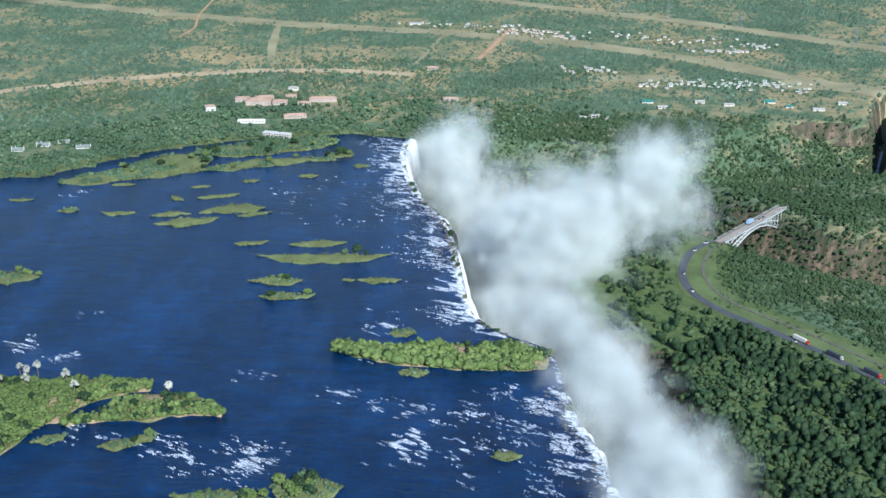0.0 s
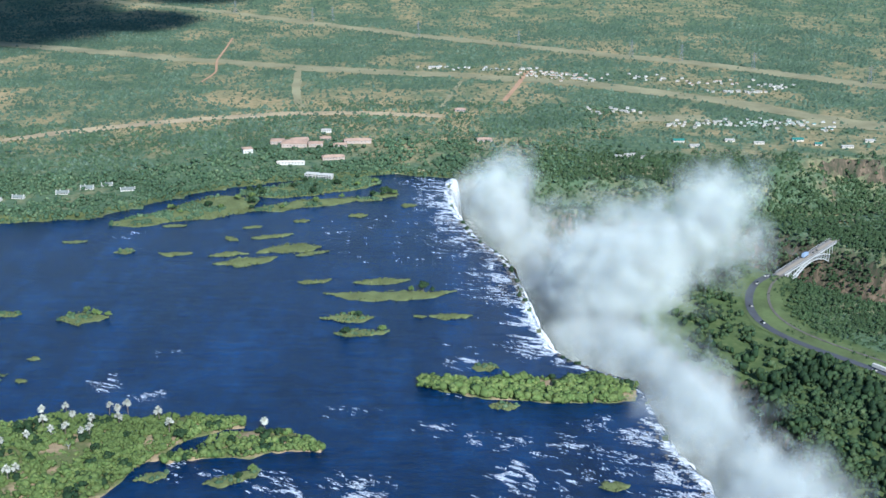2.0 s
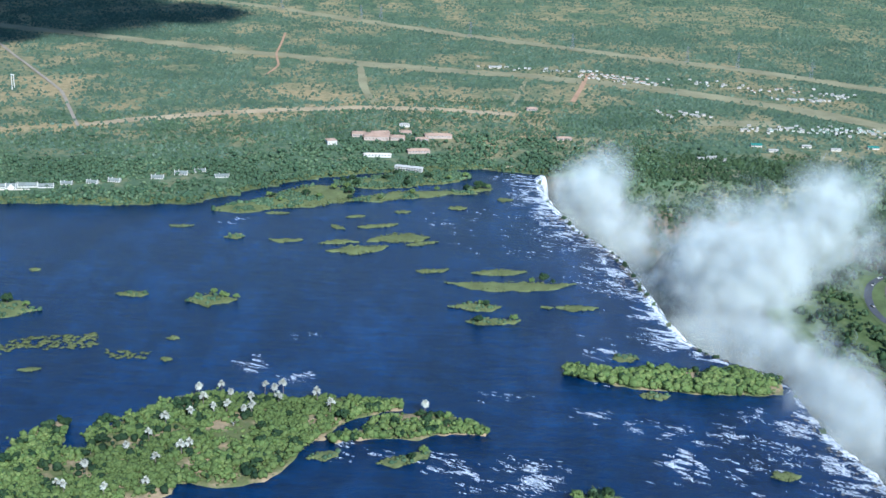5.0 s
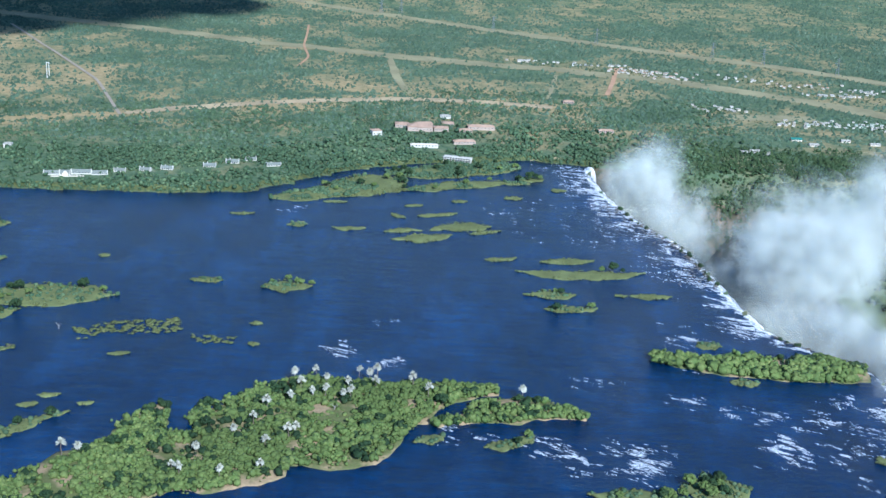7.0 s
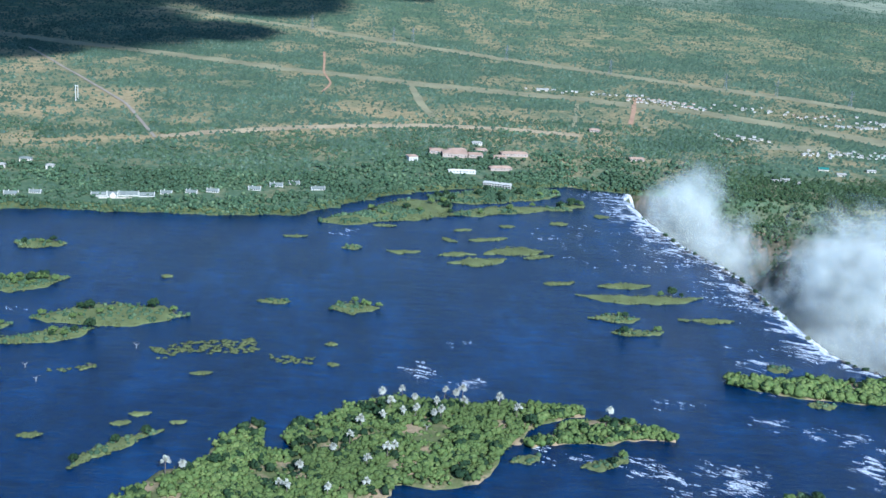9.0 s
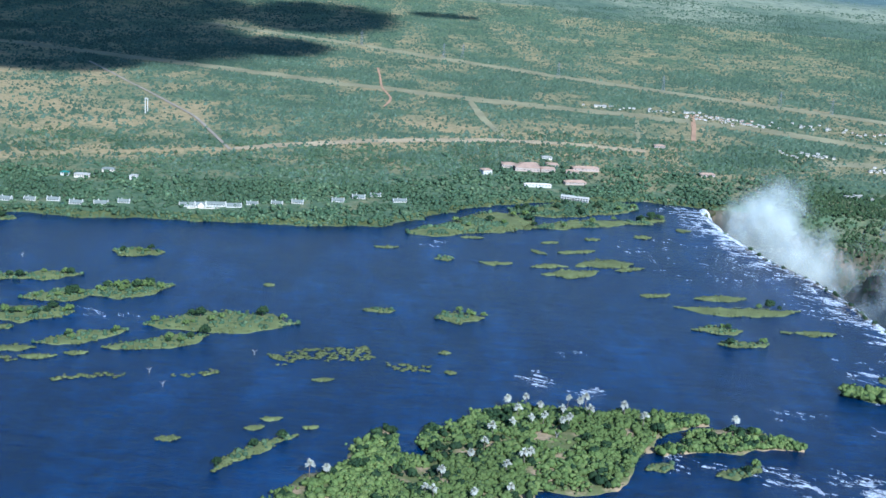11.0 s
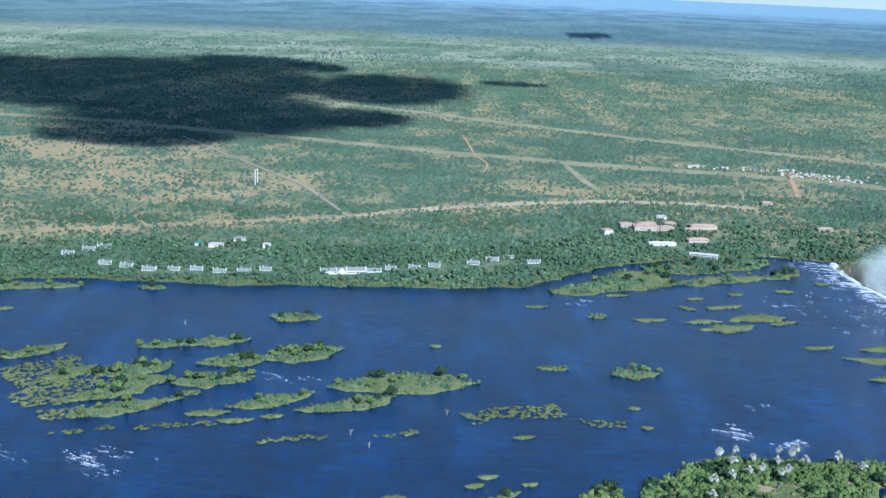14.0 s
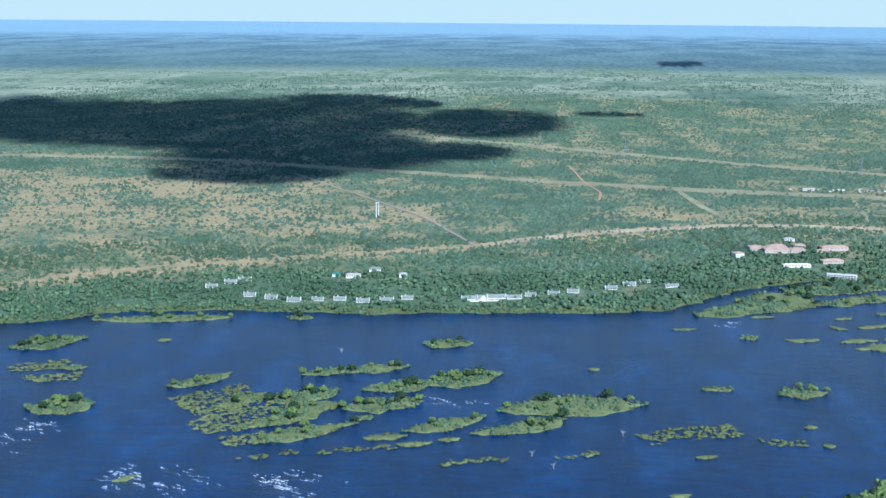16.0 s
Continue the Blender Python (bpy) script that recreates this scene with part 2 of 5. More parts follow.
def droplets(name, col):
    """Droplets that scatter and pass light, thinned by the "thick" value of the mesh."""
    m = bpy.data.materials.new(name)
    m.use_nodes = True
    n, l = m.node_tree.nodes, m.node_tree.links
    n.remove(n["Principled BSDF"])
    d, tr, mx = n.new("ShaderNodeBsdfDiffuse"), n.new("ShaderNodeBsdfTranslucent"), n.new("ShaderNodeMixShader")
    d.inputs["Color"].default_value = tr.inputs["Color"].default_value = (*col, 1)
    mx.inputs["Fac"].default_value = 0.5
    l.new(d.outputs[0], mx.inputs[1])
    l.new(tr.outputs[0], mx.inputs[2])
    thin, clear = n.new("ShaderNodeMixShader"), n.new("ShaderNodeBsdfTransparent")
    tk = n.new("ShaderNodeAttribute")
    tk.attribute_name = "thick"
    l.new(tk.outputs["Fac"], thin.inputs["Fac"])
    l.new(clear.outputs[0], thin.inputs[1])
    l.new(mx.outputs[0], thin.inputs[2])
    l.new(thin.outputs[0], n["Material Output"].inputs["Surface"])
    return m


m_spray = droplets("spray", (0.94, 0.965, 0.89))
# blue put into the cloud colour to turn its shade on the plain bluer
m_cloud = droplets("cloud_blue_tint", (0.58, 0.72, 0.92))
scene.cycles.transparent_max_bounces = 96

# the plan below is drawn in paces; meshes and poses turn them into metres
PACE = 0.67

# ---- plan: river bank, lip of the falls, gorges ----
BANK_X = np.array([-9000, -3000, -1400, -1065, -1003, -947, -874, -784, -607, -473, -382, -268, -207, -180, -115, -60, 7, 60, 149, 186, 221, 290, 400.0])
BANK_Y = np.array([500, 900, 1250, 1373, 1403, 1447, 1466, 1480, 1482, 1507, 1515, 1534, 1550, 1587, 1656, 1712, 1748, 1768, 1798, 1812, 1810, 1800, 1790.0])
LIP_Y = np.array([-900, 500, 861, 902, 932, 964, 1013, 1080, 1111, 1127, 1149, 1179, 1228, 1290, 1349, 1433, 1472, 1512, 1544, 1613, 1676, 1753, 1802, 1900.0])
LIP_X = np.array([900, 640, 552, 545, 538, 525, 515, 507, 490, 462, 437, 418, 408, 398, 388, 372, 356, 335, 322, 300, 286, 279, 284, 290.0])
GORGE = np.array([(400, 1575), (480, 1590), (570, 1590), (680, 1545), (752, 1477), (830, 1395), (930, 1350), (1060, 1370), (1180, 1500), (1300, 1680), (1700, 1700)], float)

CUT_A = [(-2300, 2900), (-1507, 2925), (-1198, 2895), (-886, 2795), (-603, 2718), (-339, 2640), (-92, 2575), (281, 2540), (519, 2490), (740, 2382), (933, 2243), (1076, 2132), (1400, 1900)]
CUT_B = [(-900, 3640), (-745, 3539), (-500, 3420), (-212, 3232), (98, 3040), (432, 2885), (772, 2733), (996, 2597), (1168, 2503), (1700, 2250)]
CUT_C = [(-1500, 1330), (-1141, 1535), (-1092, 1605), (-952, 1700), (-793, 1785), (-620, 1856), (-484, 1925), (-391, 1992), (-240, 2080), (-54, 2160), (100, 2187), (240, 2180)]
RAVINE = [(440, 1735), (520, 1745), (600, 1722), (680, 1705), (760, 1745), (850, 1800), (930, 1830), (990, 1822)]
CLEFT = [(990, 1822), (1035, 1975), (1062, 2060), (1085, 2120)]


ROAD = [(703, 1411), (678, 1396), (658, 1359), (644, 1303), (645, 1256), (659, 1225), (690, 1190), (740, 1145), (775, 1104), (811, 1059), (880, 970)]


def road_x(y):
    return np.interp(y, [p_[1] for p_ in ROAD[::-1]], [p_[0] for p_ in ROAD[::-1]])


def bank_y(x):
    return np.interp(x, BANK_X, BANK_Y) + 3.0 * np.sin(x * 0.045) + 2.0 * np.sin(x * 0.13 + 1)


def lip_x(y):
    return np.interp(y, LIP_Y, LIP_X)


def step(a, b, v):
    t = np.clip((v - a) / (b - a), 0, 1)
    return t * t * (3 - 2 * t)


def line_dist(x, y, pts):
    d = np.full(np.shape(x), 1e9)
    for (ax, ay), (bx, by) in zip(pts[:-1], pts[1:]):
        ux, uy = bx - ax, by - ay
        t = np.clip(((x - ax) * ux + (y - ay) * uy) / (ux * ux + uy * uy), 0, 1)
        d = np.minimum(d, np.hypot(x - ax - t * ux, y - ay - t * uy))
    return d


LATTICE = np.random.default_rng(5).random((64, 64, 64))


def cloudy(x, y, z=0.0, octaves=4):
    """Smooth noise from 0 to 1 for arrays of places."""
    x, y, z = np.broadcast_arrays(np.asarray(x, float), np.asarray(y, float), np.asarray(z, float))
    out, amp, tot = np.zeros(x.shape), 1.0, 0.0
    for o in range(octaves):
        k = 2.0 ** o
        q = [v * k + 17.3 * o for v in (x, y, z)]
        i = [np.floor(v).astype(int) for v in q]
        f = [v - w_ for v, w_ in zip(q, i)]
        f = [v * v * (3 - 2 * v) for v in f]
        s = 0
        for a in (0, 1):
            for b_ in (0, 1):
                for c_ in (0, 1):
                    wgt = (f[0] if a else 1 - f[0]) * (f[1] if b_ else 1 - f[1]) * (f[2] if c_ else 1 - f[2])
                    s = s + wgt * LATTICE[(i[0] + a) % 64, (i[1] + b_) % 64, (i[2] + c_) % 64]
        out += amp * s
        tot += amp
        amp *= 0.5
    return out / tot


def in_river(x, y):
    return (y < bank_y(x)) & (x < lip_x(y))


def land_z(x, y):
    """Height of the ground: river bed, banks, plateau and the gorges cut into it."""
    x, y = np.asarray(x, float), np.asarray(y, float)
    db, dl = bank_y(x) - y, lip_x(y) - x
    plateau = 3.0 + 3.0 * cloudy(x / 220, y / 220) + 0.012 * np.clip(-db, 0, 900)
    bank = -4.0 + (plateau + 4.0) * step(6, -14, db)
    z = np.where(dl > 0, bank, plateau)
    # first gorge, below the falls
    gate = step(1815, 1785, y)
    opp = -dl
    wob = 14 * (cloudy(x / 60, y / 60, 3) - 0.5)
    cut = step(0, 7, opp) * (1 - step(85 + wob, 118 + wob, opp)) * gate
    z = z - 100 * cut
    d2 = line_dist(x, y, GORGE)
    depth = 88 * (1 - step(18 + wob, 88 + wob * 2, d2))
    depth = np.where((dl > -4), 0, depth)
    # the wooded side valley with a cliff under its rim, and the narrow cleft at its end
    half = 78 + 52 * step(640, 860, x) + wob
    d3 = line_dist(x, y, RAVINE)
    side = 34 * step(0.36, 0.56, cloudy(x / 75, y / 75, 11)) * (0.25 + 0.75 * step(840, 930, x)) * (1 - step(half - 13, half, d3)) + 40 * (1 - step(10, half - 8, d3))
    d4 = line_dist(x, y, CLEFT)
    side = np.maximum(side, 78 * (1 - step(5, 30 + wob, d4)))
    depth = np.maximum(depth, np.where(dl > -60, 0, side))
    return np.maximum(np.minimum(z, plateau - depth), -100.0)


def gorge_bare(x, y):
    """Bare brown slopes: 1 where soil and rock show."""
    return step(0.50, 0.60, cloudy(x / 48, y / 48, 21, 3)) * step(720, 900, x) * step(1400, 1440, y)


HUB, D0, D1, RISE = (-250.0, -10.0), 3000.0, 4750.0, 375.0


def far_map(x, y, z):
    """Draws country beyond 3 km together, rising to the horizon: the rim of the sheet."""
    x, y = np.asarray(x, float), np.asarray(y, float)
    dx, dy = x - HUB[0], y - HUB[1]
    d = np.maximum(np.hypot(dx, dy), 1.0)
    e = np.where(d > D0, D1 - (D1 - D0) ** 2 / (np.maximum(d, D0) - D0 + D1 - D0), d)
    k = e / d
    return HUB[0] + dx * k, HUB[1] + dy * k, z * k + RISE * (1 - k)


def mesh_of(name, verts, faces, material, smooth=False):
    """A mesh from arrays of places and of triangles or quads."""
    verts, faces = np.asarray(verts, np.float32) * PACE, np.asarray(faces, np.int32)
    k = faces.shape[1]
    me = bpy.data.meshes.new(name)
    me.vertices.add(len(verts))
    me.vertices.foreach_set("co", verts.ravel())
    me.loops.add(faces.size)
    me.loops.foreach_set("vertex_index", faces.ravel())
    me.polygons.add(len(faces))
    me.polygons.foreach_set("loop_start", np.arange(0, faces.size, k, dtype=np.int32))
    me.polygons.foreach_set("use_smooth", np.full(len(faces), smooth))
    me.materials.append(material)
    me.update(calc_edges=True)
    return me


def part(name, bm, material, parent=None, label="", smooth=False):
    """One mesh object under a thing or a part; bm is a bmesh or a mesh."""
    if isinstance(bm, bmesh.types.BMesh):
        me = bpy.data.meshes.new(name)
        bm.to_mesh(me)
        bm.free()
        me.transform(Matrix.Scale(PACE, 4))
        me.materials.append(material)
        for p_ in me.polygons:
            p_.use_smooth = smooth
    else:
        me = bm
    ob = new(name, me)
    ob.parent = parent
    return tagged(ob, label)


def at_plan(x, y, z, turn=0.0, s_=1.0, tall=1.0):
    return Matrix.LocRotScale((x * PACE, y * PACE, z * PACE), Euler((0, 0, turn)), (s_, s_, s_ * tall))


def spread(a, b, s0, s1, n_out):
    """Even steps from a to b with growing steps outside."""
    core = np.arange(a, b + 0.1, s0)
    g_ = s0 * np.cumprod(np.full(n_out, s1))
    return np.r_[(a - np.cumsum(g_))[::-1], core, b + np.cumsum(g_)]


# ---- ground: one sheet to the horizon ----
gx = spread(-1300, 1300, 10, 1.20, 36)
gy = np.r_[np.arange(-3000, 450, 150.0), spread(450, 2500, 10, 1.18, 40)[40:]]
X, Y = np.meshgrid(gx, gy)
Z = land_z(X, Y)
VX, VY, VZ = far_map(X, Y, Z)
nx, ny = len(gx), len(gy)
idx = np.arange(nx * ny).reshape(ny, nx)
quads = np.stack([idx[:-1, :-1], idx[:-1, 1:], idx[1:, 1:], idx[1:, :-1]], -1).reshape(-1, 4)
dist = np.hypot(X - HUB[0], Y - HUB[1])
qd = dist.ravel()[quads].mean(1)
allv = np.stack([VX, VY, VZ], -1).reshape(-1, 3)
flat = np.stack([X, Y, 0 * X], -1).reshape(-1, 3)
dryness = (0.10 + 0.52 * step(-350, -900, X + 0.35 * (Y - 1900)) * step(2750, 2500, Y) * step(1560, 1680, Y - 0.25 * (X + 900))
           + 0.25 * step(1900, 2100, Y) * step(2400, 2200, Y) * step(500, 150, X) + 0.18 * step(1900, 2050, Y))
dryness = dryness + 0.55 * (0.45 - step(0.35, 0.6, cloudy(X / 90, Y / 90, 4))) * step(1750, 1950, Y)
verge = step(58, 14, line_dist(X, Y, CUT_C)) * (0.15 + 1.1 * cloudy(X / 34, Y / 34, 8)) + 0.55 * step(34, 20, np.minimum(line_dist(X, Y, CUT_A), line_dist(X, Y, CUT_B)))
dryness = dryness + verge + 0.55 * gorge_bare(X, Y) * step(2010, 1960, Y)
wet = step(420, 520, X) * step(1500, 1350, Y) * (0.8 - 0.95 * step(48, 85, X - road_x(Y)))
dryness = np.clip(dryness - 0.2 * step(1900, 1700, Y) - wet, -0.8, 1).ravel()


def sheet(name, keep, material):
    q = quads[keep]
    used = np.unique(q)
    re = np.zeros(len(allv), int)
    re[used] = np.arange(len(used))
    me = mesh_of(name, allv[used], re[q], material, True)
    me.attributes.new("flat", "FLOAT_VECTOR", "POINT").data.foreach_set("vector", flat[used].astype(np.float32).ravel())
    me.attributes.new("dry", "FLOAT", "POINT").data.foreach_set("value", dryness[used].astype(np.float32))
    return new(name, me)


ground = tagged(sheet("ground", qd < 5200, m_ground), "bush-covered plain of dry grass and green scrub", "ground", kind="structure")
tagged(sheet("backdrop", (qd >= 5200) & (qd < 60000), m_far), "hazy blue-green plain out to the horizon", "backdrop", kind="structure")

# pale sky low over the horizon
m_sky = bpy.data.materials.new("low_sky")
m_sky.use_nodes = True
n, l = m_sky.node_tree.nodes, m_sky.node_tree.links
n.remove(n["Principled BSDF"])
em = n.new("ShaderNodeEmission")
em.inputs["Color"].default_value, em.inputs["Strength"].default_value = (0.70, 0.79, 0.73, 1), SKY_LOW
l.new(em.outputs[0], n["Material Output"].inputs["Surface"])
ring_a = np.linspace(-1.5, 1.5, 61)
ring = np.stack([np.sin(ring_a), np.cos(ring_a)], -1) * 4850 + np.array(HUB)
rv = np.concatenate([np.c_[ring, np.full(61, zz)] for zz in (200.0, 900.0)])
rq = np.array([(i, i + 1, i + 62, i + 61) for i in range(60)])
tagged(new("sky_backdrop", mesh_of("sky_backdrop", rv, rq, m_sky, True)), "pale cyan sky low over the horizon", "backdrop", kind="structure")

# river surface up to the lip, bank to bank
ys = np.r_[np.arange(-900, 500, 100.0), np.arange(500, 1822, 6.0)]
us = np.r_[np.linspace(0, 0.7, 12)[:-1], np.linspace(0.7, 1, 40)]
wx = np.array([-7000 + (lip_x(y) + 1.0 + 7000) * us for y in ys])
wy = np.repeat(ys[:, None], len(us), 1)
nyw, nxw = wx.shape
ix = np.arange(nyw * nxw).reshape(nyw, nxw)
q = np.stack([ix[:-1, :-1], ix[:-1, 1:], ix[1:, 1:], ix[1:, :-1]], -1).reshape(-1, 4)
cx, cy = wx.ravel()[q].mean(1), wy.ravel()[q].mean(1)
q = q[(cy < bank_y(cx) + 14) & (np.hypot(cx + 250, cy) < 4300)]
wv = np.stack([wx, wy, 0 * wx], -1).reshape(-1, 3)
river = tagged(new("river", mesh_of("river", wv, q, m_water, True)), "wide dark blue river with ripples and current", "water", kind="structure")

# falling water: sheets between bare stretches of the lip
def curtain(y0, y1, label, broken=0.0):
    """Falling water: a ragged crest, a steep ribbed face, and bare rock left between the chutes."""
    ys_ = np.arange(y0, y1 + 0.1, 1.6)
    x0 = lip_x(ys_) + 9.0 * (cloudy(ys_ / 13, 2.0, 0.0, 3) - 0.5) + 4.0 * (cloudy(ys_ / 3.5, 5.0, 0.0, 2) - 0.5)
    prof = np.array([(-5, 0.06), (-1, 0.22), (2, -0.3), (4.5, -3), (6.5, -9), (8.5, -20), (11, -40), (13.5, -66), (16, -96)])
    rib = 2.6 * (cloudy(ys_[:, None] / 3.0, prof[None, :, 1] / 60, 1.0, 3) - 0.5) * step(0, -8, prof[:, 1])[None]
    vs = np.stack([x0[:, None] + prof[None, :, 0] + rib, np.repeat(ys_[:, None], len(prof), 1), np.repeat(prof[None, :, 1], len(ys_), 0)], -1)
    n_, k = len(ys_), len(prof)
    ii = np.arange(n_ * k).reshape(n_, k)
    runs = (cloudy(ys_ / 10, 8.0, 3.0, 2) > broken)[:-1]
    qs = np.stack([ii[:-1, :-1], ii[1:, :-1], ii[1:, 1:], ii[:-1, 1:]], -1)[runs].reshape(-1, 4)
    return tagged(new("waterfall", mesh_of("waterfall", vs.reshape(-1, 3), qs, m_fall, True)), label, "waterfall", kind="structure")


curtain(1745, 1802, "white curtain of falling water over a basalt lip")
curtain(1600, 1742, "broad white curtain of falling water over a basalt lip")
curtain(1345, 1590, "long thin white curtain of falling water over a basalt lip", 0.52)
curtain(1165, 1342, "full white curtain of falling water over a basalt lip")
curtain(700, 1015, "white curtain of falling water half hidden by spray", 0.38)


# ---- roads, tracks and cuttings ----
def ribbon(name, pts, width, material, label, lift=0.5, ragged=0.0, category="road"):
    pts = [Vector(p_) for p_ in pts]
    vs, k = [], 0
    path_ = []
    for a, b_ in zip(pts[:-1], pts[1:]):
        steps = max(1, int((b_ - a).length / 12))
        path_ += [a.lerp(b_, i / steps) for i in range(steps)]
    path_.append(pts[-1])
    for _ in range(6):
        path_ = [path_[0]] + [(path_[i - 1] + path_[i] * 2 + path_[i + 1]) / 4 for i in range(1, len(path_) - 1)] + [path_[-1]]
    for i, p_ in enumerate(path_):
        t = (path_[min(i + 1, len(path_) - 1)] - path_[max(i - 1, 0)]).normalized()
        s_ = Vector((-t.y, t.x))
        for j in (-0.5, -0.25, 0.0, 0.25, 0.5):
            wdt = width * (1 + (ragged * (cloudy(p_.x / 35, p_.y / 35, j * 9, 2) - 0.5) * 2 if abs(j) > 0.4 else 0))
            v = p_ + s_ * float(wdt) * j
            vs.append((v.x, v.y))
    vs = np.array(vs)
    z = land_z(vs[:, 0], vs[:, 1]) + lift
    px, py, pz = far_map(vs[:, 0], vs[:, 1], z)
    n_ = len(path_)
    ii = np.arange(n_ * 5).reshape(n_, 5)
    qs = np.stack([ii[:-1, :-1], ii[1:, :-1], ii[1:, 1:], ii[:-1, 1:]], -1).reshape(-1, 4)[:, ::-1]
    return tagged(new(name, mesh_of(name, np.stack([px, py, pz], -1), qs, material, True)), label, category, kind="structure")


ribbon("track", CUT_A, 48, m_grassway, "wide grassy cutting for a railway through bush", 0.6, 0.8)
ribbon("track", CUT_B, 52, m_grassway, "pale grassy power line cutting through bush", 0.6, 0.6)
ribbon("track", CUT_C[6:], 24, m_track, "dry sandy verge along a road", 0.6, 1.0)
ribbon("road", [(-484, 1932), (-391, 2003), (-240, 2092), (-54, 2172), (100, 2197), (240, 2190)], 8, m_track, "pale sandy road beside the bush", 0.9)
ribbon("road", [(-975, 2690), (-763, 2383), (-607, 2160), (-490, 1915)], 6, m_oldroad, "straight grey tarred road through dry bush", 1.1, 0.2)
ribbon("track", [(-330, 2940), (-312, 2800), (-296, 2640), (-262, 2500), (-270, 2400)], 5, m_red, "red earth track through green bush", 0.9, 0.4)
ribbon("track", [(-97, 2560), (-62, 2340), (-30, 2205)], 16, m_grassway, "grassy firebreak through bush", 0.9, 0.6)
ribbon("track", [(399, 2600), (375, 2440), (353, 2315)], 9, m_red, "red earth path through bush", 0.9, 0.4)
ribbon("track", [(261, 2486), (235, 2248)], 9, m_grassway, "grassy path through bush", 0.9, 0.4)
ribbon("track", [(p_[0] + 14, p_[1] + 6) for p_ in ROAD], 44, m_grass, "green mown verge inside a road bend", 0.5, 0.4)
ribbon("beach", [(190, 1822), (225, 1826), (262, 1818)], 9, m_track, "sandy shelf beside the head of the falls", 0.5, 0.8, "beach")
ribbon("field", [(560, 2185), (652, 2203), (735, 2214)], 44, m_grassway, "pale mown field beside the village", 0.7, 0.3, "field")
ribbon("field", [(900, 2190), (1012, 2185), (1100, 2170)], 60, m_grassway, "dry grass field beside the border post", 0.7, 0.4, "field")
ribbon("gorge_river", CLEFT[:3], 4, m_fall, "white rapids in a narrow dark cleft", 1.0, 0.6, "river")
ribbon("railway", [(p_[0] + 24, p_[1] + 10) for p_ in ROAD], 3, m_rock, "single brown railway line inside the bend", 0.9, 0.0, "railway")
ribbon("road", ROAD, 9, m_asphalt, "curving grey tarred road to a bridge", 0.9)

# ---- plants ----
def icosa():
    t = (1 + 5 ** 0.5) / 2
    v = np.array([(-1, t, 0), (1, t, 0), (-1, -t, 0), (1, -t, 0), (0, -1, t), (0, 1, t), (0, -1, -t), (0, 1, -t), (t, 0, -1), (t, 0, 1), (-t, 0, -1), (-t, 0, 1)])
    f = np.array([(0, 11, 5), (0, 5, 1), (0, 1, 7), (0, 7, 10), (0, 10, 11), (1, 5, 9), (5, 11, 4), (11, 10, 2), (10, 7, 6), (7, 1, 8), (3, 9, 4), (3, 4, 2), (3, 2, 6), (3, 6, 8), (3, 8, 9), (4, 9, 5), (2, 4, 11), (6, 2, 10), (8, 6, 7), (9, 8, 1)])
    return v / np.linalg.norm(v[0]), f


ICO_V, ICO_F = icosa()
GEM_V = np.array([(1, 0, 0), (0.3, 0.95, 0), (-0.8, 0.6, 0), (-0.8, -0.6, 0), (0.3, -0.95, 0), (0, 0, 1), (0, 0, -0.6)], float)
GEM_F = np.array([(0, 1, 5), (1, 2, 5), (2, 3, 5), (3, 4, 5), (4, 0, 5), (1, 0, 6), (2, 1, 6), (3, 2, 6), (4, 3, 6), (0, 4, 6)])

GEM = (GEM_V, GEM_F)
TUFT = (np.r_[GEM_V[:5] + np.array([0, 0, -0.4]), GEM_V[5:6] * 0.9], GEM_F[:5])


def repeat(bv, bf, at, size, r_, jitter=0.25):
    """Many uneven copies of a small form: places, sizes (n, 3), random turns about the upright."""
    n_, k = len(at), len(bv)
    a = r_.random(n_) * 6.283
    v = np.repeat(bv[None], n_, 0) * (1 + jitter * (r_.random((n_, k, 1)) * 2 - 1))
    v = v * size[:, None, :]
    c_, s_ = np.cos(a)[:, None], np.sin(a)[:, None]
    v = np.stack([v[..., 0] * c_ - v[..., 1] * s_, v[..., 0] * s_ + v[..., 1] * c_, v[..., 2]], -1) + at[:, None, :]
    f = (bf[None] + (np.arange(n_) * k)[:, None, None]).reshape(-1, bf.shape[1])
    return v.reshape(-1, 3), f


def leaves(centres, radii, count, size, r_):
    """Loose leaf sprays on the outside of crown lumps, as small bent triangles."""
    n_ = len(centres)
    pick = r_.integers(0, n_, count)
    d_ = r_.normal(size=(count, 3))
    d_[:, 2] = np.abs(d_[:, 2]) * 0.9 - 0.25
    d_ /= np.linalg.norm(d_, axis=1)[:, None]
    c_ = centres[pick] + d_ * radii[pick] * (0.9 + 0.25 * r_.random((count, 1)))
    t = r_.normal(size=(count, 3, 3)) * size
    return (c_[:, None, :] + t).reshape(-1, 3), np.arange(count * 3).reshape(-1, 3)


def join(*vf):
    vs, fs, o = [], [], 0
    for v, f in vf:
        vs.append(v)
        fs.append(f + o)
        o += len(v)
    return np.concatenate(vs), np.concatenate(fs)


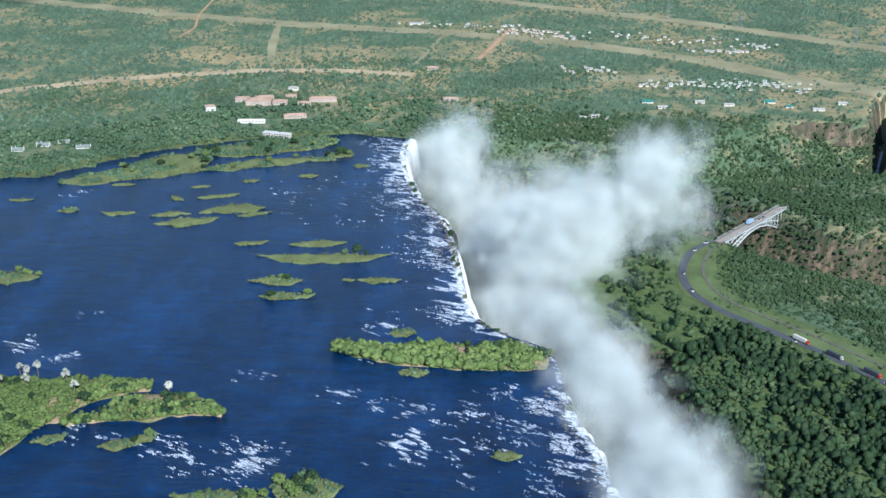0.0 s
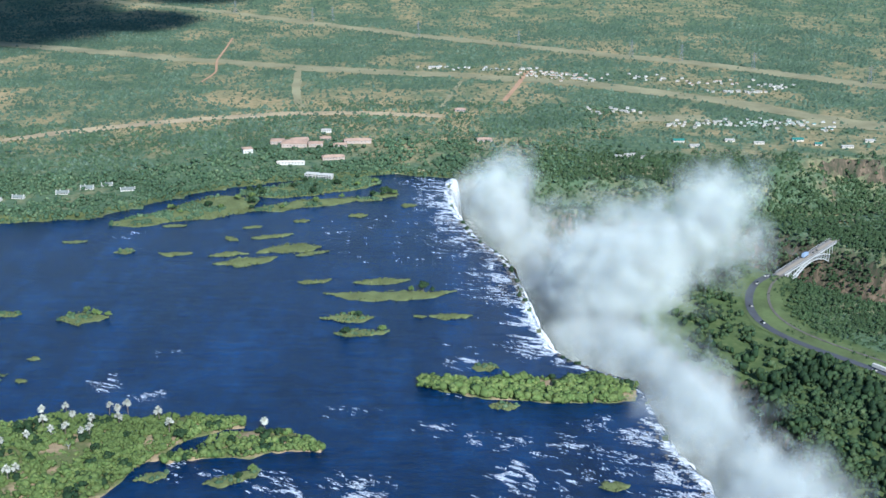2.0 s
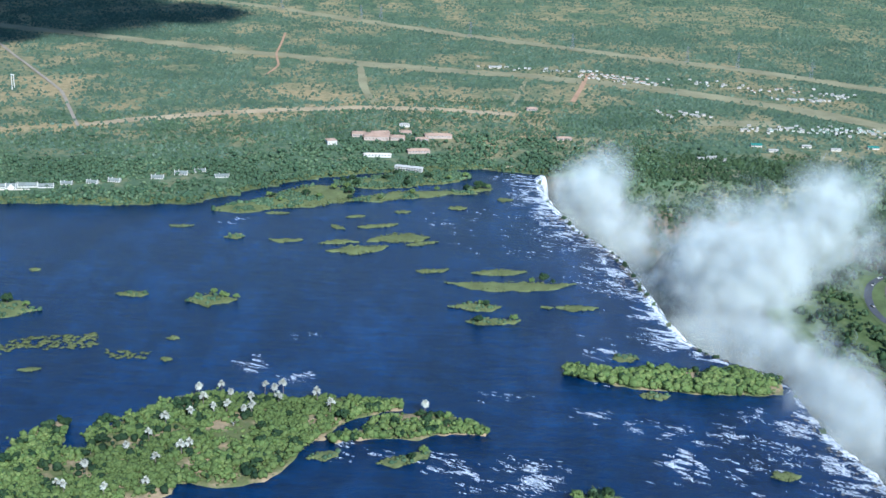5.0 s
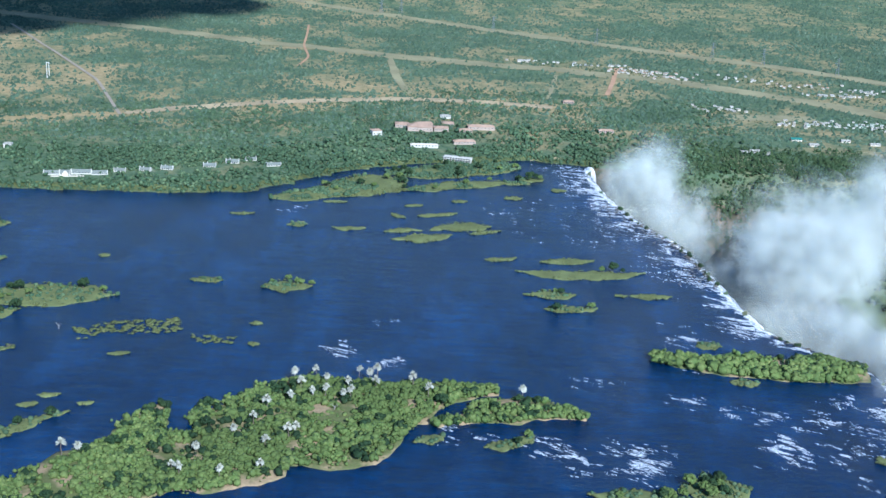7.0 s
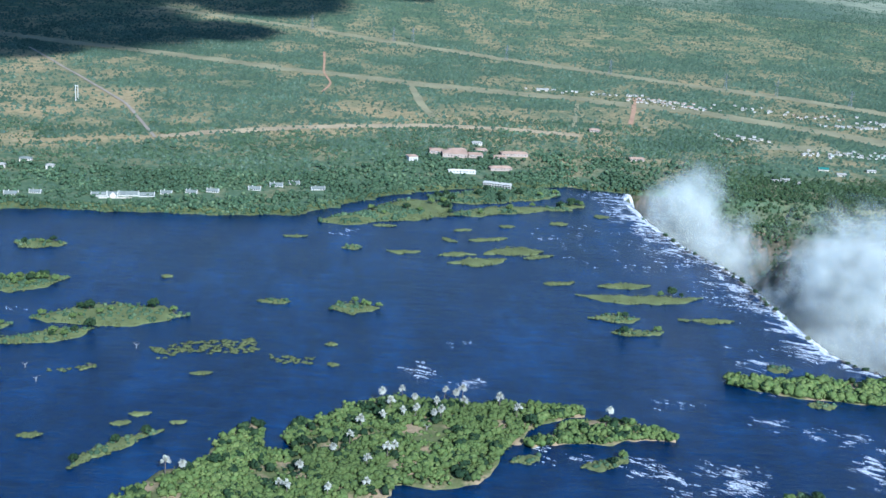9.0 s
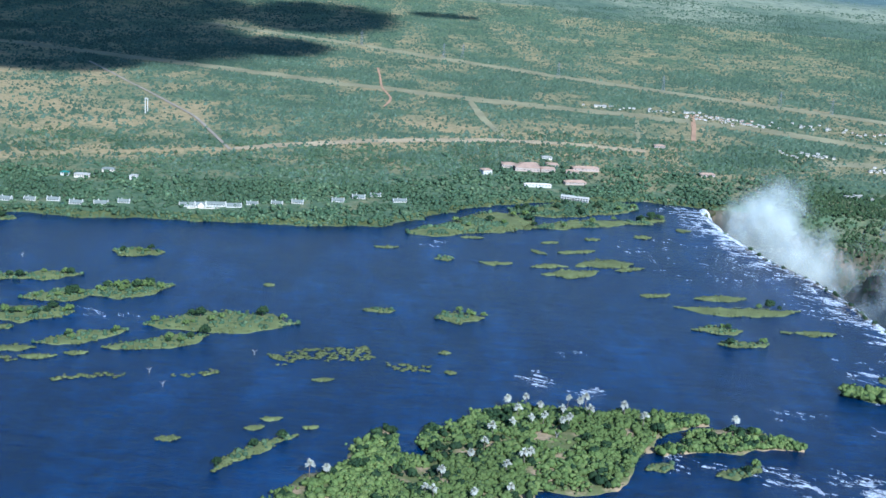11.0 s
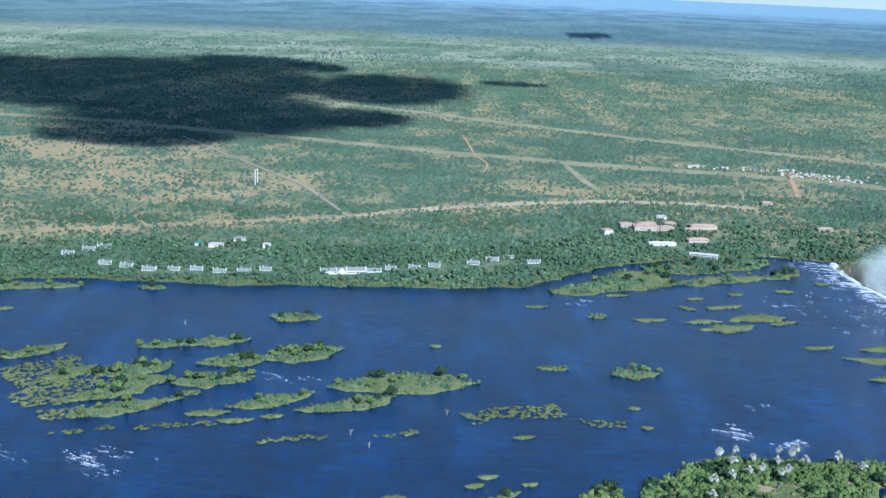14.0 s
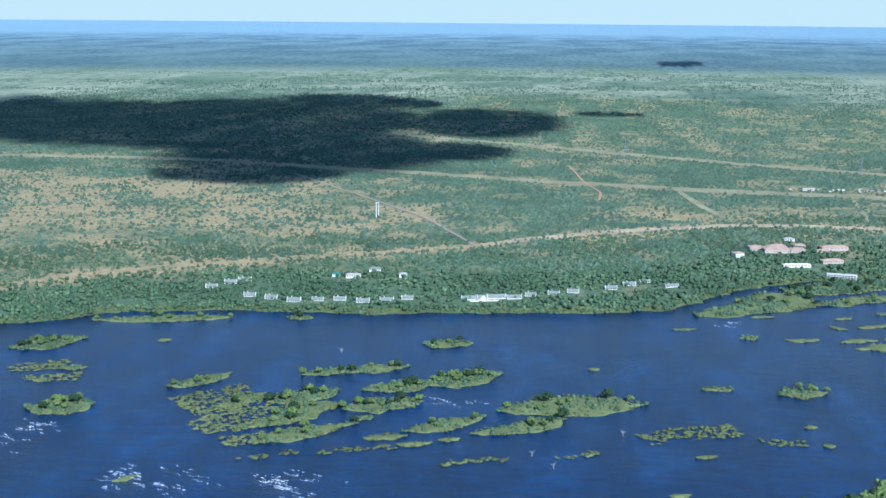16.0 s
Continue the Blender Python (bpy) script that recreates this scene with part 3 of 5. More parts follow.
def tube(bm, a, b_, ra, rb, seg=6):
    a, b_ = Vector(a), Vector(b_)
    d_ = (b_ - a).normalized()
    s_ = d_.orthogonal().normalized()
    t = d_.cross(s_)
    lo = [bm.verts.new(a + (s_ * math.cos(i * 6.2832 / seg) + t * math.sin(i * 6.2832 / seg)) * ra) for i in range(seg)]
    hi = [bm.verts.new(b_ + (s_ * math.cos(i * 6.2832 / seg) + t * math.sin(i * 6.2832 / seg)) * rb) for i in range(seg)]
    for i in range(seg):
        bm.faces.new((lo[i], lo[(i + 1) % seg], hi[(i + 1) % seg], hi[i]))
    bm.faces.new(hi)
    bm.faces.new(lo[::-1])


def box(bm, x0, y0, z0, x1, y1, z1):
    v = [bm.verts.new(p_) for p_ in ((x0, y0, z0), (x1, y0, z0), (x1, y1, z0), (x0, y1, z0), (x0, y0, z1), (x1, y0, z1), (x1, y1, z1), (x0, y1, z1))]
    for f in ((3, 2, 1, 0), (4, 5, 6, 7), (0, 1, 5, 4), (1, 2, 6, 5), (2, 3, 7, 6), (3, 0, 4, 7)):
        bm.faces.new([v[i] for i in f])


def crown_arrays(r_, rad, tall, base, lumps, nleaf, leaf):
    """A crown of many small leaf clumps on an uneven dome, with loose sprays outside."""
    a = r_.random(lumps) * 6.283
    q_ = np.sqrt(r_.random(lumps)) * rad * 0.82
    dome = np.sqrt(np.clip(1 - (q_ / rad) ** 2, 0, 1))
    c_ = np.stack([np.cos(a) * q_, np.sin(a) * q_, base + tall * (0.15 + dome * (0.35 + 0.45 * r_.random(lumps)))], -1)
    s_ = rad * (0.20 + 0.22 * r_.random(lumps))
    sz = np.stack([s_, s_, s_ * 0.8], -1)
    return join(repeat(ICO_V, ICO_F, c_, sz, r_, 0.34), leaves(c_, sz, nleaf, leaf, r_))


def canopy_mesh(name, pts, z, lo, hi, material, seed, nleaf=7):
    """Tree tops side by side, each a low dome with smaller clumps and loose sprays."""
    g_ = np.random.default_rng(seed)
    n_ = len(pts)
    rad = lo + (hi - lo) * g_.random(n_) ** 1.7
    at_ = np.array([(p_.x, p_.y, z) for p_ in pts]) + np.stack([0 * rad, 0 * rad, rad * g_.uniform(0.3, 0.75, n_)], -1)
    sz = np.stack([rad, rad * g_.uniform(0.8, 1.2, n_), rad * g_.uniform(0.75, 1.05, n_)], -1)
    off = g_.normal(size=(n_, 2, 3)) * np.array([0.55, 0.55, 0.3]) + np.array([0, 0, 0.3])
    c2 = (at_[:, None] + off * rad[:, None, None]).reshape(-1, 3)
    s2 = np.repeat(sz, 2, 0) * g_.uniform(0.4, 0.62, (2 * n_, 1))
    v, f = join(repeat(ICO_V, ICO_F, at_, sz, g_, 0.32), repeat(ICO_V, ICO_F, c2, s2, g_, 0.38), leaves(at_, sz, n_ * nleaf, 0.42, g_))
    return mesh_of(name, v, f, material, True)


def make_tree(seed, rad, tall, leaf_mat, label):
    r_ = np.random.default_rng(seed)
    root = tagged(new("tree"), label, "tree", "trees on the islands")
    bm = bmesh.new()
    tube(bm, (0, 0, -0.6), (0.2, 0.1, tall * 0.45), rad * 0.07, rad * 0.05)
    for i in range(4):
        a = i * 1.57 + seed
        tube(bm, (0.2, 0.1, tall * 0.4), (math.cos(a) * rad * 0.5, math.sin(a) * rad * 0.5, tall * 0.68), rad * 0.04, rad * 0.02, 5)
    part("trunk", bm, m_bark, root)
    v, f = crown_arrays(r_, rad, tall * 0.78, tall * 0.22, 28, 160, rad * 0.085)
    part("crown", mesh_of("crown", v, f, leaf_mat, True), leaf_mat, root)
    return root


def make_palm(seed):
    r_ = random.Random(seed)
    root = tagged(new("palm_tree"), "tall slim palm with a pale silvery crown", "palm tree", "palms on the wooded island")
    bm = bmesh.new()
    h = 11.0
    for i in range(4):
        tube(bm, (0.25 * i, 0.1 * i, h * i / 4 - (0.6 if i == 0 else 0)), (0.25 * (i + 1), 0.1 * (i + 1), h * (i + 1) / 4), 0.42 - 0.04 * i, 0.38 - 0.04 * i)
    part("trunk", bm, m_bark, root)
    bm = bmesh.new()
    top = Vector((1.0, 0.4, h))
    for i in range(46):
        az, el = r_.random() * 6.283, r_.uniform(-0.6, 1.4)
        ln = r_.uniform(3.2, 4.7)
        d_ = Vector((math.cos(az) * math.cos(el), math.sin(az) * math.cos(el), math.sin(el)))
        s_ = d_.cross(Vector((0, 0, 1)))
        s_ = (s_ if s_.length > 0.1 else Vector((1, 0, 0))).normalized()
        mid = top + d_ * ln * 0.55
        tip = top + d_ * ln + Vector((0, 0, -0.35 - 0.3 * (1 - el)))
        w_ = r_.uniform(0.75, 1.3)
        v = [bm.verts.new(p_) for p_ in (top, mid + s_ * w_ + Vector((0, 0, -0.25)), tip, mid - s_ * w_ + Vector((0, 0, -0.25)), mid + Vector((0, 0, 0.2)))]
        for f in ((0, 1, 4), (1, 2, 4), (2, 3, 4), (3, 0, 4)):
            bm.faces.new([v[k] for k in f])
    part("fronds", bm, m_frond, root, "pale silver-green fan fronds")
    return root


TREES = [make_tree(1, 6.2, 10.0, m_leaf, "round green tree on an island"), make_tree(2, 5.2, 9.0, m_leaf, "bushy green tree on an island"),
         make_tree(3, 6.8, 11.0, m_leaf_dark, "dark green spreading tree on an island"), make_tree(4, 4.2, 6.5, m_leaf, "low green tree on an island"),
         make_tree(5, 5.4, 9.5, m_leaf_dark, "dark green tree on an island")]
unused = set(range(len(TREES)))


def plant(k, x, y, z, s_, r_):
    m = at_plan(x, y, z, r_.random() * 6.283, s_, r_.uniform(0.85, 1.2))
    if k in unused:
        unused.discard(k)
        TREES[k].matrix_basis = m
        return TREES[k]
    src = TREES[k]
    keep = src.scale.copy()
    src.scale = (1, 1, 1)
    ob = copy_thing(src, m)
    src.scale = keep
    return ob


# ---- islands ----
def land_form(name, spine, half, label, material, group="", high=1.1):
    """A low island along a spine of points with half-widths: shelving, uneven rim."""
    n_ = len(spine)
    rings = ((1.0, -2.0), (0.97, 0.05), (0.86, 0.55), (0.5, high), (0.0, high + 0.25))
    left = []
    for i in range(n_):
        a, b_ = Vector(spine[max(i - 1, 0)]), Vector(spine[min(i + 1, n_ - 1)])
        t = (b_ - a).normalized()
        s_ = Vector((-t.y, t.x))
        left.append((Vector(spine[i]), s_, half[i]))
    m_ = 16 if max(half) > 20 else 9
    grain = max(4.0, min(20.0, 0.8 * max(half)))
    outline = []
    for side in (1, -1):
        seq = left if side == 1 else left[::-1]
        for i in range(len(seq) - 1):
            for j in range(m_):
                u = j / m_
                w_ = (1 - math.cos(math.pi * u)) / 2
                c_ = seq[i][0].lerp(seq[i + 1][0], u)
                s_ = seq[i][1].lerp(seq[i + 1][1], u)
                hw = seq[i][2] * (1 - w_) + seq[i + 1][2] * w_
                p_ = c_ + s_ * side * hw
                k = 0.9 * grain * (float(cloudy(p_.x / grain, p_.y / grain, 5, 2)) - 0.5) + 3.0 * (float(cloudy(p_.x / 6, p_.y / 6, 7, 2)) - 0.5)
                k = max(-0.6 * hw, min(0.5 * hw, k))
                outline.append((c_, c_ + (p_ - c_) * (1 + k / max(hw, 0.3))))
    vs = []
    for f_, z in rings:
        for c_, p_ in outline:
            q_ = c_.lerp(p_, f_)
            vs.append((q_.x, q_.y, z + (0.25 * (float(cloudy(q_.x / 6, q_.y / 6, 1, 2)) - 0.5) if z > 0.2 else 0)))
    k = len(outline)
    fs = []
    for r_ in range(len(rings) - 1):
        for i in range(k):
            j = (i + 1) % k
            fs.append((r_ * k + i, r_ * k + j, (r_ + 1) * k + j, (r_ + 1) * k + i))
    fs = np.array(fs)[:, ::-1]
    return tagged(new(name, mesh_of(name, vs, fs, material, True)), label, "island", group)


def inside(spine, half, r_, n_, shrink=0.85):
    out = []
    sp = [Vector(s_) for s_ in spine]
    last = len(sp) - 1
    side = []
    for i in range(last + 1):
        t = (sp[min(i + 1, last)] - sp[max(i - 1, 0)]).normalized()
        side.append(Vector((-t.y, t.x)))
    lens = [(b_ - a).length * (h0 + h1 + 0.5) for a, b_, h0, h1 in zip(sp[:-1], sp[1:], half[:-1], half[1:])]
    for _ in range(n_):
        i = r_.choices(range(last), lens)[0]
        u = r_.random()
        hw = half[i] * (1 - u) + half[i + 1] * u
        out.append(sp[i].lerp(sp[i + 1], u) + side[i].lerp(side[i + 1], u) * hw * r_.uniform(-shrink, shrink))
    return out


def cover(name, me, material, parent, label):
    """Uncountable plants or stones over an island."""
    return tagged(part(name, me, material, parent, label), kind="stuff")


def tuft_mesh(name, pts, z, lo, hi, material, r_, tall=0.8, leaf=0.5, nleaf=6, form=(ICO_V, ICO_F)):
    n_ = len(pts)
    g_ = np.random.default_rng(r_.randrange(10 ** 6))
    s_ = lo + (hi - lo) * g_.random(n_) ** 1.5
    at_ = np.array([(p_.x, p_.y, z) for p_ in pts]) + np.stack([0 * s_, 0 * s_, s_ * tall * 0.35], -1)
    sz = np.stack([s_, s_, s_ * tall], -1)
    v, f = join(repeat(*form, at_, sz, g_, 0.3), leaves(at_, sz, n_ * nleaf, leaf, g_))
    return mesh_of(name, v, f, material, True)


N_ISLE = [0]
LABELS = {"reed": "low reed island of yellow-green grass in the river", "shrub": "reedy island with grey-green shrubs in the river",
          "wooded": "river island with green trees and pale reeds", "broken": "broken patch of rocks and pale reeds in rapids"}


def island(x, y, length, width, angle, kind):
    N_ISLE[0] += 1
    r_ = random.Random(N_ISLE[0] * 7 + 1)
    width *= 1.25 if kind in ("wooded", "shrub") else 1.1
    ca, sa = math.cos(radians(angle)), math.sin(radians(angle))
    if kind == "broken":
        root = tagged(new("island"), LABELS[kind], "island", "islands in the river")
        pts = []
        for _ in range(max(5, int(length * width / 26))):
            u, v = r_.uniform(-0.5, 0.5) * length, r_.uniform(-0.5, 0.5) * width
            pts.append(Vector((x + u * ca - v * sa, y + u * sa + v * ca)))
        rocks = tuft_mesh("rocks", pts[::2], -0.3, 0.7, 1.8, m_rock, r_, 0.5, 0.1, 1)
        cover("rocks", rocks, m_rock, root, "dark river rocks")
        more = [p_ + Vector((r_.gauss(0, 1.5), r_.gauss(0, 1.5))) for p_ in pts for _ in range(3)]
        cover("reeds", tuft_mesh("reeds", more, 0.05, 0.9, 3.4, m_reed, r_, 0.28, 0.4, 2, GEM), m_reed, root, "pale yellow-green reeds")
        return
    n_ = 6
    bend = r_.uniform(-0.08, 0.08) * length
    spine, half = [], []
    for i in range(n_):
        u = i / (n_ - 1) - 0.5
        v = bend * (0.25 - u * u) * 4 + r_.uniform(-0.06, 0.06) * width
        spine.append((x + u * length * ca - v * sa, y + u * length * sa + v * ca))
        half.append(max(0.6, width * 0.5 * (1 - (2 * abs(u)) ** 2.2) * r_.uniform(0.55, 1.2) + (0.5 if abs(u) < 0.5 else 0)))
    isle = land_form("island", spine, half, LABELS[kind], m_marsh, "islands in the river")
    area = length * width
    cover("reeds", tuft_mesh("reeds", inside(spine, half, r_, int(min(230, area / 9) + 8), 1.12), 0.45, 0.6, 2.6, m_reed, r_, 0.45, 0.5, 1, GEM), m_reed, isle, "yellow-green reeds")
    if kind != "reed":
        cover("shrubs", tuft_mesh("shrubs", inside(spine, half, r_, int(min(120, area / (50 if kind == "wooded" else 90)) + 3)), 0.8, 1.2, 3.0, m_leaf_bank, r_, 0.9, 0.5, 7), m_leaf_bank, isle, "grey-green shrubs")
    if kind == "wooded" or (kind == "shrub" and area > 900):
        for p_ in inside(spine, half, r_, int(min(9, area / (260 if kind == "wooded" else 700)) + 1), 0.6):
            plant(r_.choice((0, 1, 2, 3, 4)), p_.x, p_.y, 0.7, r_.uniform(0.55, 0.95), r_)


island(44, 1409, 82, 25, 24, "reed")
island(19, 1428, 50, 12, 16, "reed")
island(91, 1454, 85, 31, 21, "reed")
island(122, 1443, 44, 14, 29, "reed")
island(59, 1505, 57, 14, 25, "reed")
island(142, 1347, 40, 14, 17, "reed")
island(222, 1353, 69, 21, 13, "reed")
island(236, 1319, 156, 24, 8, "reed")
island(196, 1238, 59, 18, 7, "shrub")
island(218, 1200, 59, 20, 12, "shrub")
island(276, 1249, 14, 8, 7, "reed")
island(310, 1254, 49, 14, 7, "reed")
island(160, 1602, 27, 14, 13, "reed")
island(86, 1572, 22, 13, 20, "reed")
island(226, 1655, 22, 17, 7, "reed")
island(-50, 1428, 43, 12, 7, "reed")
island(-81, 1535, 32, 13, 11, "reed")
island(8, 1491, 27, 10, -41, "reed")
island(25, 1539, 26, 11, 23, "reed")
island(352, 1124, 26, 17, 7, "shrub")
island(373, 1041, 29, 13, 6, "shrub")
island(467, 903, 26, 14, 10, "reed")
island(311, 842, 56, 36, 6, "wooded")
island(248, 820, 80, 20, 3, "wooded")
island(-487, 1357, 62, 29, 7, "shrub")
island(-450, 1233, 74, 37, 18, "wooded")
island(-250, 1066, 49, 25, 34, "broken")
island(-206, 1082, 58, 30, 15, "broken")
island(-140, 1060, 41, 14, 1, "broken")
island(-217, 1014, 20, 6, 18, "reed")
island(-182, 1217, 35, 17, 6, "shrub")
island(-92, 1213, 55, 27, 15, "shrub")
island(-313, 1273, 13, 9, 13, "reed")
island(-193, 1460, 31, 12, 9, "reed")
island(-105, 1105, 13, 7, 4, "reed")
island(-98, 1055, 12, 7, 10, "reed")
island(-331, 1005, 52, 8, 32, "broken")
island(-261, 902, 17, 9, 16, "reed")
island(-250, 922, 19, 8, 16, "reed")
island(-215, 911, 14, 7, 18, "reed")
island(-251, 856, 94, 13, 53, "shrub")
island(-326, 868, 18, 11, 15, "reed")
island(-116, 1427, 26, 15, 24, "shrub")
island(81, 889, 28, 12, 29, "shrub")
island(149, 893, 49, 17, 32, "shrub")
island(-606, 1097, 81, 36, 35, "shrub")
island(-626, 1058, 77, 24, 34, "shrub")
island(-684, 1121, 69, 20, 52, "shrub")
island(-540, 997, 74, 11, 18, "broken")
island(-619, 972, 52, 7, 25, "broken")
island(-548, 1079, 25, 13, 35, "shrub")
island(-968, 1299, 94, 66, 39, "wooded")
island(-862, 1083, 68, 47, 22, "wooded")
island(-744, 1182, 78, 19, 47, "shrub")
island(-682, 1098, 88, 27, 48, "broken")
island(-621, 1142, 84, 47, 36, "wooded")
island(-597, 1036, 114, 25, 34, "shrub")
island(-533, 1121, 87, 42, 21, "wooded")
island(-528, 1184, 78, 38, 27, "wooded")
island(-461, 1214, 98, 40, 26, "wooded")
island(-610, 1229, 64, 25, 30, "shrub")
island(-556, 1240, 72, 24, 28, "shrub")
island(-465, 1073, 95, 24, 34, "shrub")
island(-392, 1076, 107, 28, 30, "shrub")
island(-338, 1136, 159, 48, 16, "wooded")
island(-518, 1031, 43, 15, 15, "reed")
island(-488, 1017, 35, 11, 14, "reed")
island(-456, 1031, 22, 10, 19, "reed")
island(-870, 1427, 183, 27, 12, "shrub")
island(-692, 1454, 36, 23, -2, "shrub")
island(-427, 981, 67, 10, 21, "broken")
island(-728, 904, 22, 7, 45, "reed")
island(-834, 1329, 16, 12, 16, "reed")
island(-656, 1051, 50, 19, 42, "broken")
island(-706, 1122, 84, 58, 42, "broken")
island(-668, 1062, 92, 44, 40, "broken")
island(-626, 1022, 96, 26, 30, "broken")
island(-940, 1209, 66, 30, 25, "broken")
island(-907, 1171, 60, 26, 20, "broken")
island(-900, 1206, 30, 14, 15, "shrub")
island(-916, 1162, 22, 12, 15, "shrub")


# single trees and bushes on the low islands
r_ = random.Random(5)
for k, x, y, s_ in ((2, 274, 1325, 0.95), (1, 260, 1320, 0.7), (4, 285, 1321, 0.6), (0, -93, 1227, 0.7), (3, -110, 1220, 0.6)):
    plant(k, x, y, 0.9, s_, r_)


def big_island(spine, half, label, n_trees, n_shrubs, tops=m_leaf, crowns=(1.3, 4.0)):
    r_ = random.Random(n_trees)
    isle = land_form("island", spine, half, label, m_litter, "islands in the river", 2.0)
    area = sum(math.dist(a, b_) * (h0 + h1) for a, b_, h0, h1 in zip(spine[:-1], spine[1:], half[:-1], half[1:]))
    cover("shrubs", tuft_mesh("shrubs", inside(spine, half, r_, n_shrubs, 0.97), 1.6, 1.0, 2.6, m_leaf, r_, 0.85, 0.45, 6), m_leaf, isle, "dense green shrubs")
    cover("reeds", tuft_mesh("reeds", inside(spine, half, r_, n_shrubs, 1.02), 0.9, 0.6, 1.8, m_reed, r_, 0.6, 0.45, 1, GEM), m_reed, isle, "pale reeds along the shore")
    canopy = [p_ for p_ in inside(spine, half, r_, int(area / 9), 0.93) if cloudy(p_.x / 26, p_.y / 26, 9, 3) + 0.35 * cloudy(p_.x / 7, p_.y / 7, 3, 2) > 0.58]
    cover("canopy", canopy_mesh("canopy", canopy, 1.8, *crowns, tops, n_trees), tops, isle, "dense green tree tops")
    dark = [p_ for p_ in inside(spine, half, r_, int(area / 85), 0.9) if cloudy(p_.x / 34, p_.y / 34, 6, 2) > 0.46]
    cover("dark_canopy", canopy_mesh("dark_canopy", dark, 2.2, 1.6, 4.4, m_leaf_dark, n_trees + 1), m_leaf_dark, isle, "darker tree tops among the green")
    for p_ in inside(spine, half, r_, int(n_trees * 0.3), 0.88):
        plant(r_.choice((0, 1, 2, 2, 3, 4)), p_.x, p_.y, 1.6, r_.uniform(0.5, 0.9), r_)
    return isle


def marsh(spine, half, label, wooded, seed):
    """Reed bed along the far bank, with shrubs and trees on its higher side."""
    r_ = random.Random(seed)
    isle = land_form("island", spine, half, label, m_marsh, "islands in the river", 1.3)
    n_ = int(sum(math.dist(a, b_) * (h0 + h1) for a, b_, h0, h1 in zip(spine[:-1], spine[1:], half[:-1], half[1:])) / 12)
    cover("reeds", tuft_mesh("reeds", inside(spine, half, r_, n_, 1.05), 0.6, 0.7, 2.4, m_reed, r_, 0.5, 0.5, 1, GEM), m_reed, isle, "yellow-green reeds")
    thick = [p_ for p_ in inside(spine, half, r_, int(n_ * 0.9), 0.9) if cloudy(p_.x / 22, p_.y / 22, 4, 2) < 0.30 + 0.40 * wooded]
    cover("shrubs", tuft_mesh("shrubs", thick, 0.9, 1.0, 3.6, m_leaf_bank, r_, 0.9, 0.5, 5), m_leaf_bank, isle, "grey-green shrubs and small trees")
    for p_ in inside(spine, half, r_, int(14 * wooded), 0.8):
        plant(r_.choice((0, 1, 2, 4)), p_.x, p_.y, 1.0, r_.uniform(0.6, 1.0), r_)
    return isle


marsh([(-170, 1536), (-140, 1546), (-100, 1576), (-62, 1606), (-30, 1640), (2, 1668)], [6, 22, 26, 44, 52, 10], "broad reed bed with shrubs off the far bank", 0.7, 61)
marsh([(-26, 1694), (20, 1702), (60, 1722), (100, 1752), (140, 1768), (172, 1768)], [12, 30, 38, 44, 36, 10], "wooded strip of marsh along the far bank", 1.0, 62)
marsh([(4, 1612), (40, 1626), (78, 1652), (110, 1662), (146, 1680), (186, 1680)], [5, 17, 20, 17, 10, 5], "long low reed bed in front of the far bank", 0.3, 63)
marsh([(168, 1700), (188, 1708), (206, 1704)], [6, 17, 6], "small reed bed with a round bush", 0.55, 64)


# the palm island, its side spit, and the island on the lip
big_island([(-225, 745), (-170, 796), (-120, 822), (-72, 832), (-26, 832)], [22, 48, 50, 46, 22], "wooded head of the palm island with dark trees", 40, 240)
big_island([(-166, 820), (-155, 872), (-149, 916)], [22, 22, 6], "wooded point beyond a narrow channel", 9, 60)
big_island([(-118, 906), (-70, 892), (0, 914), (50, 951), (95, 978), (138, 987)],
           [14, 76, 88, 42, 19, 6], "large wooded island with palms and bare sandy clearings", 84, 820)
big_island([(84, 912), (112, 931), (142, 948), (174, 958), (217, 944)],
           [3, 11, 25, 21, 3], "low wooded spit beside the palm island", 20, 160)
big_island([(290, 1082), (330, 1077), (376, 1075), (420, 1078), (462, 1083), (500, 1078)], [6, 16, 22, 28, 30, 18],
           "wooded island on the lip of the falls", 34, 220, m_leaf, (1.8, 5.4))
PALMS = [(-46, 975), (-27, 988), (-37, 957), (-16, 972), (-24, 944), (-14, 948), (-59, 916), (-66, 890), (-78, 865), (-27, 875), (-49, 849),
         (-100, 830), (-105, 799), (-75, 800), (-45, 813), (-203, 819), (-190, 818), (5, 966), (11, 993), (28, 994), (29, 968), (2, 943),
         (62, 980), (76, 961), (160, 969), (-41, 932), (8, 947), (-33, 870), (-112, 803), (21, 985)]
palm0 = make_palm(3)
for i, (x, y) in enumerate(PALMS):
    r_ = random.Random(i)
    s_ = r_.uniform(0.85, 1.15)
    m = at_plan(x, y, 1.5, i * 2.4, s_)
    if i == 0:
        keep_m = m
    else:
        copy_thing(palm0, m)
palm0.matrix_basis = keep_m

# ---- woods and bush ----
BR_A, BR_B = (703, 1410), (799, 1543)


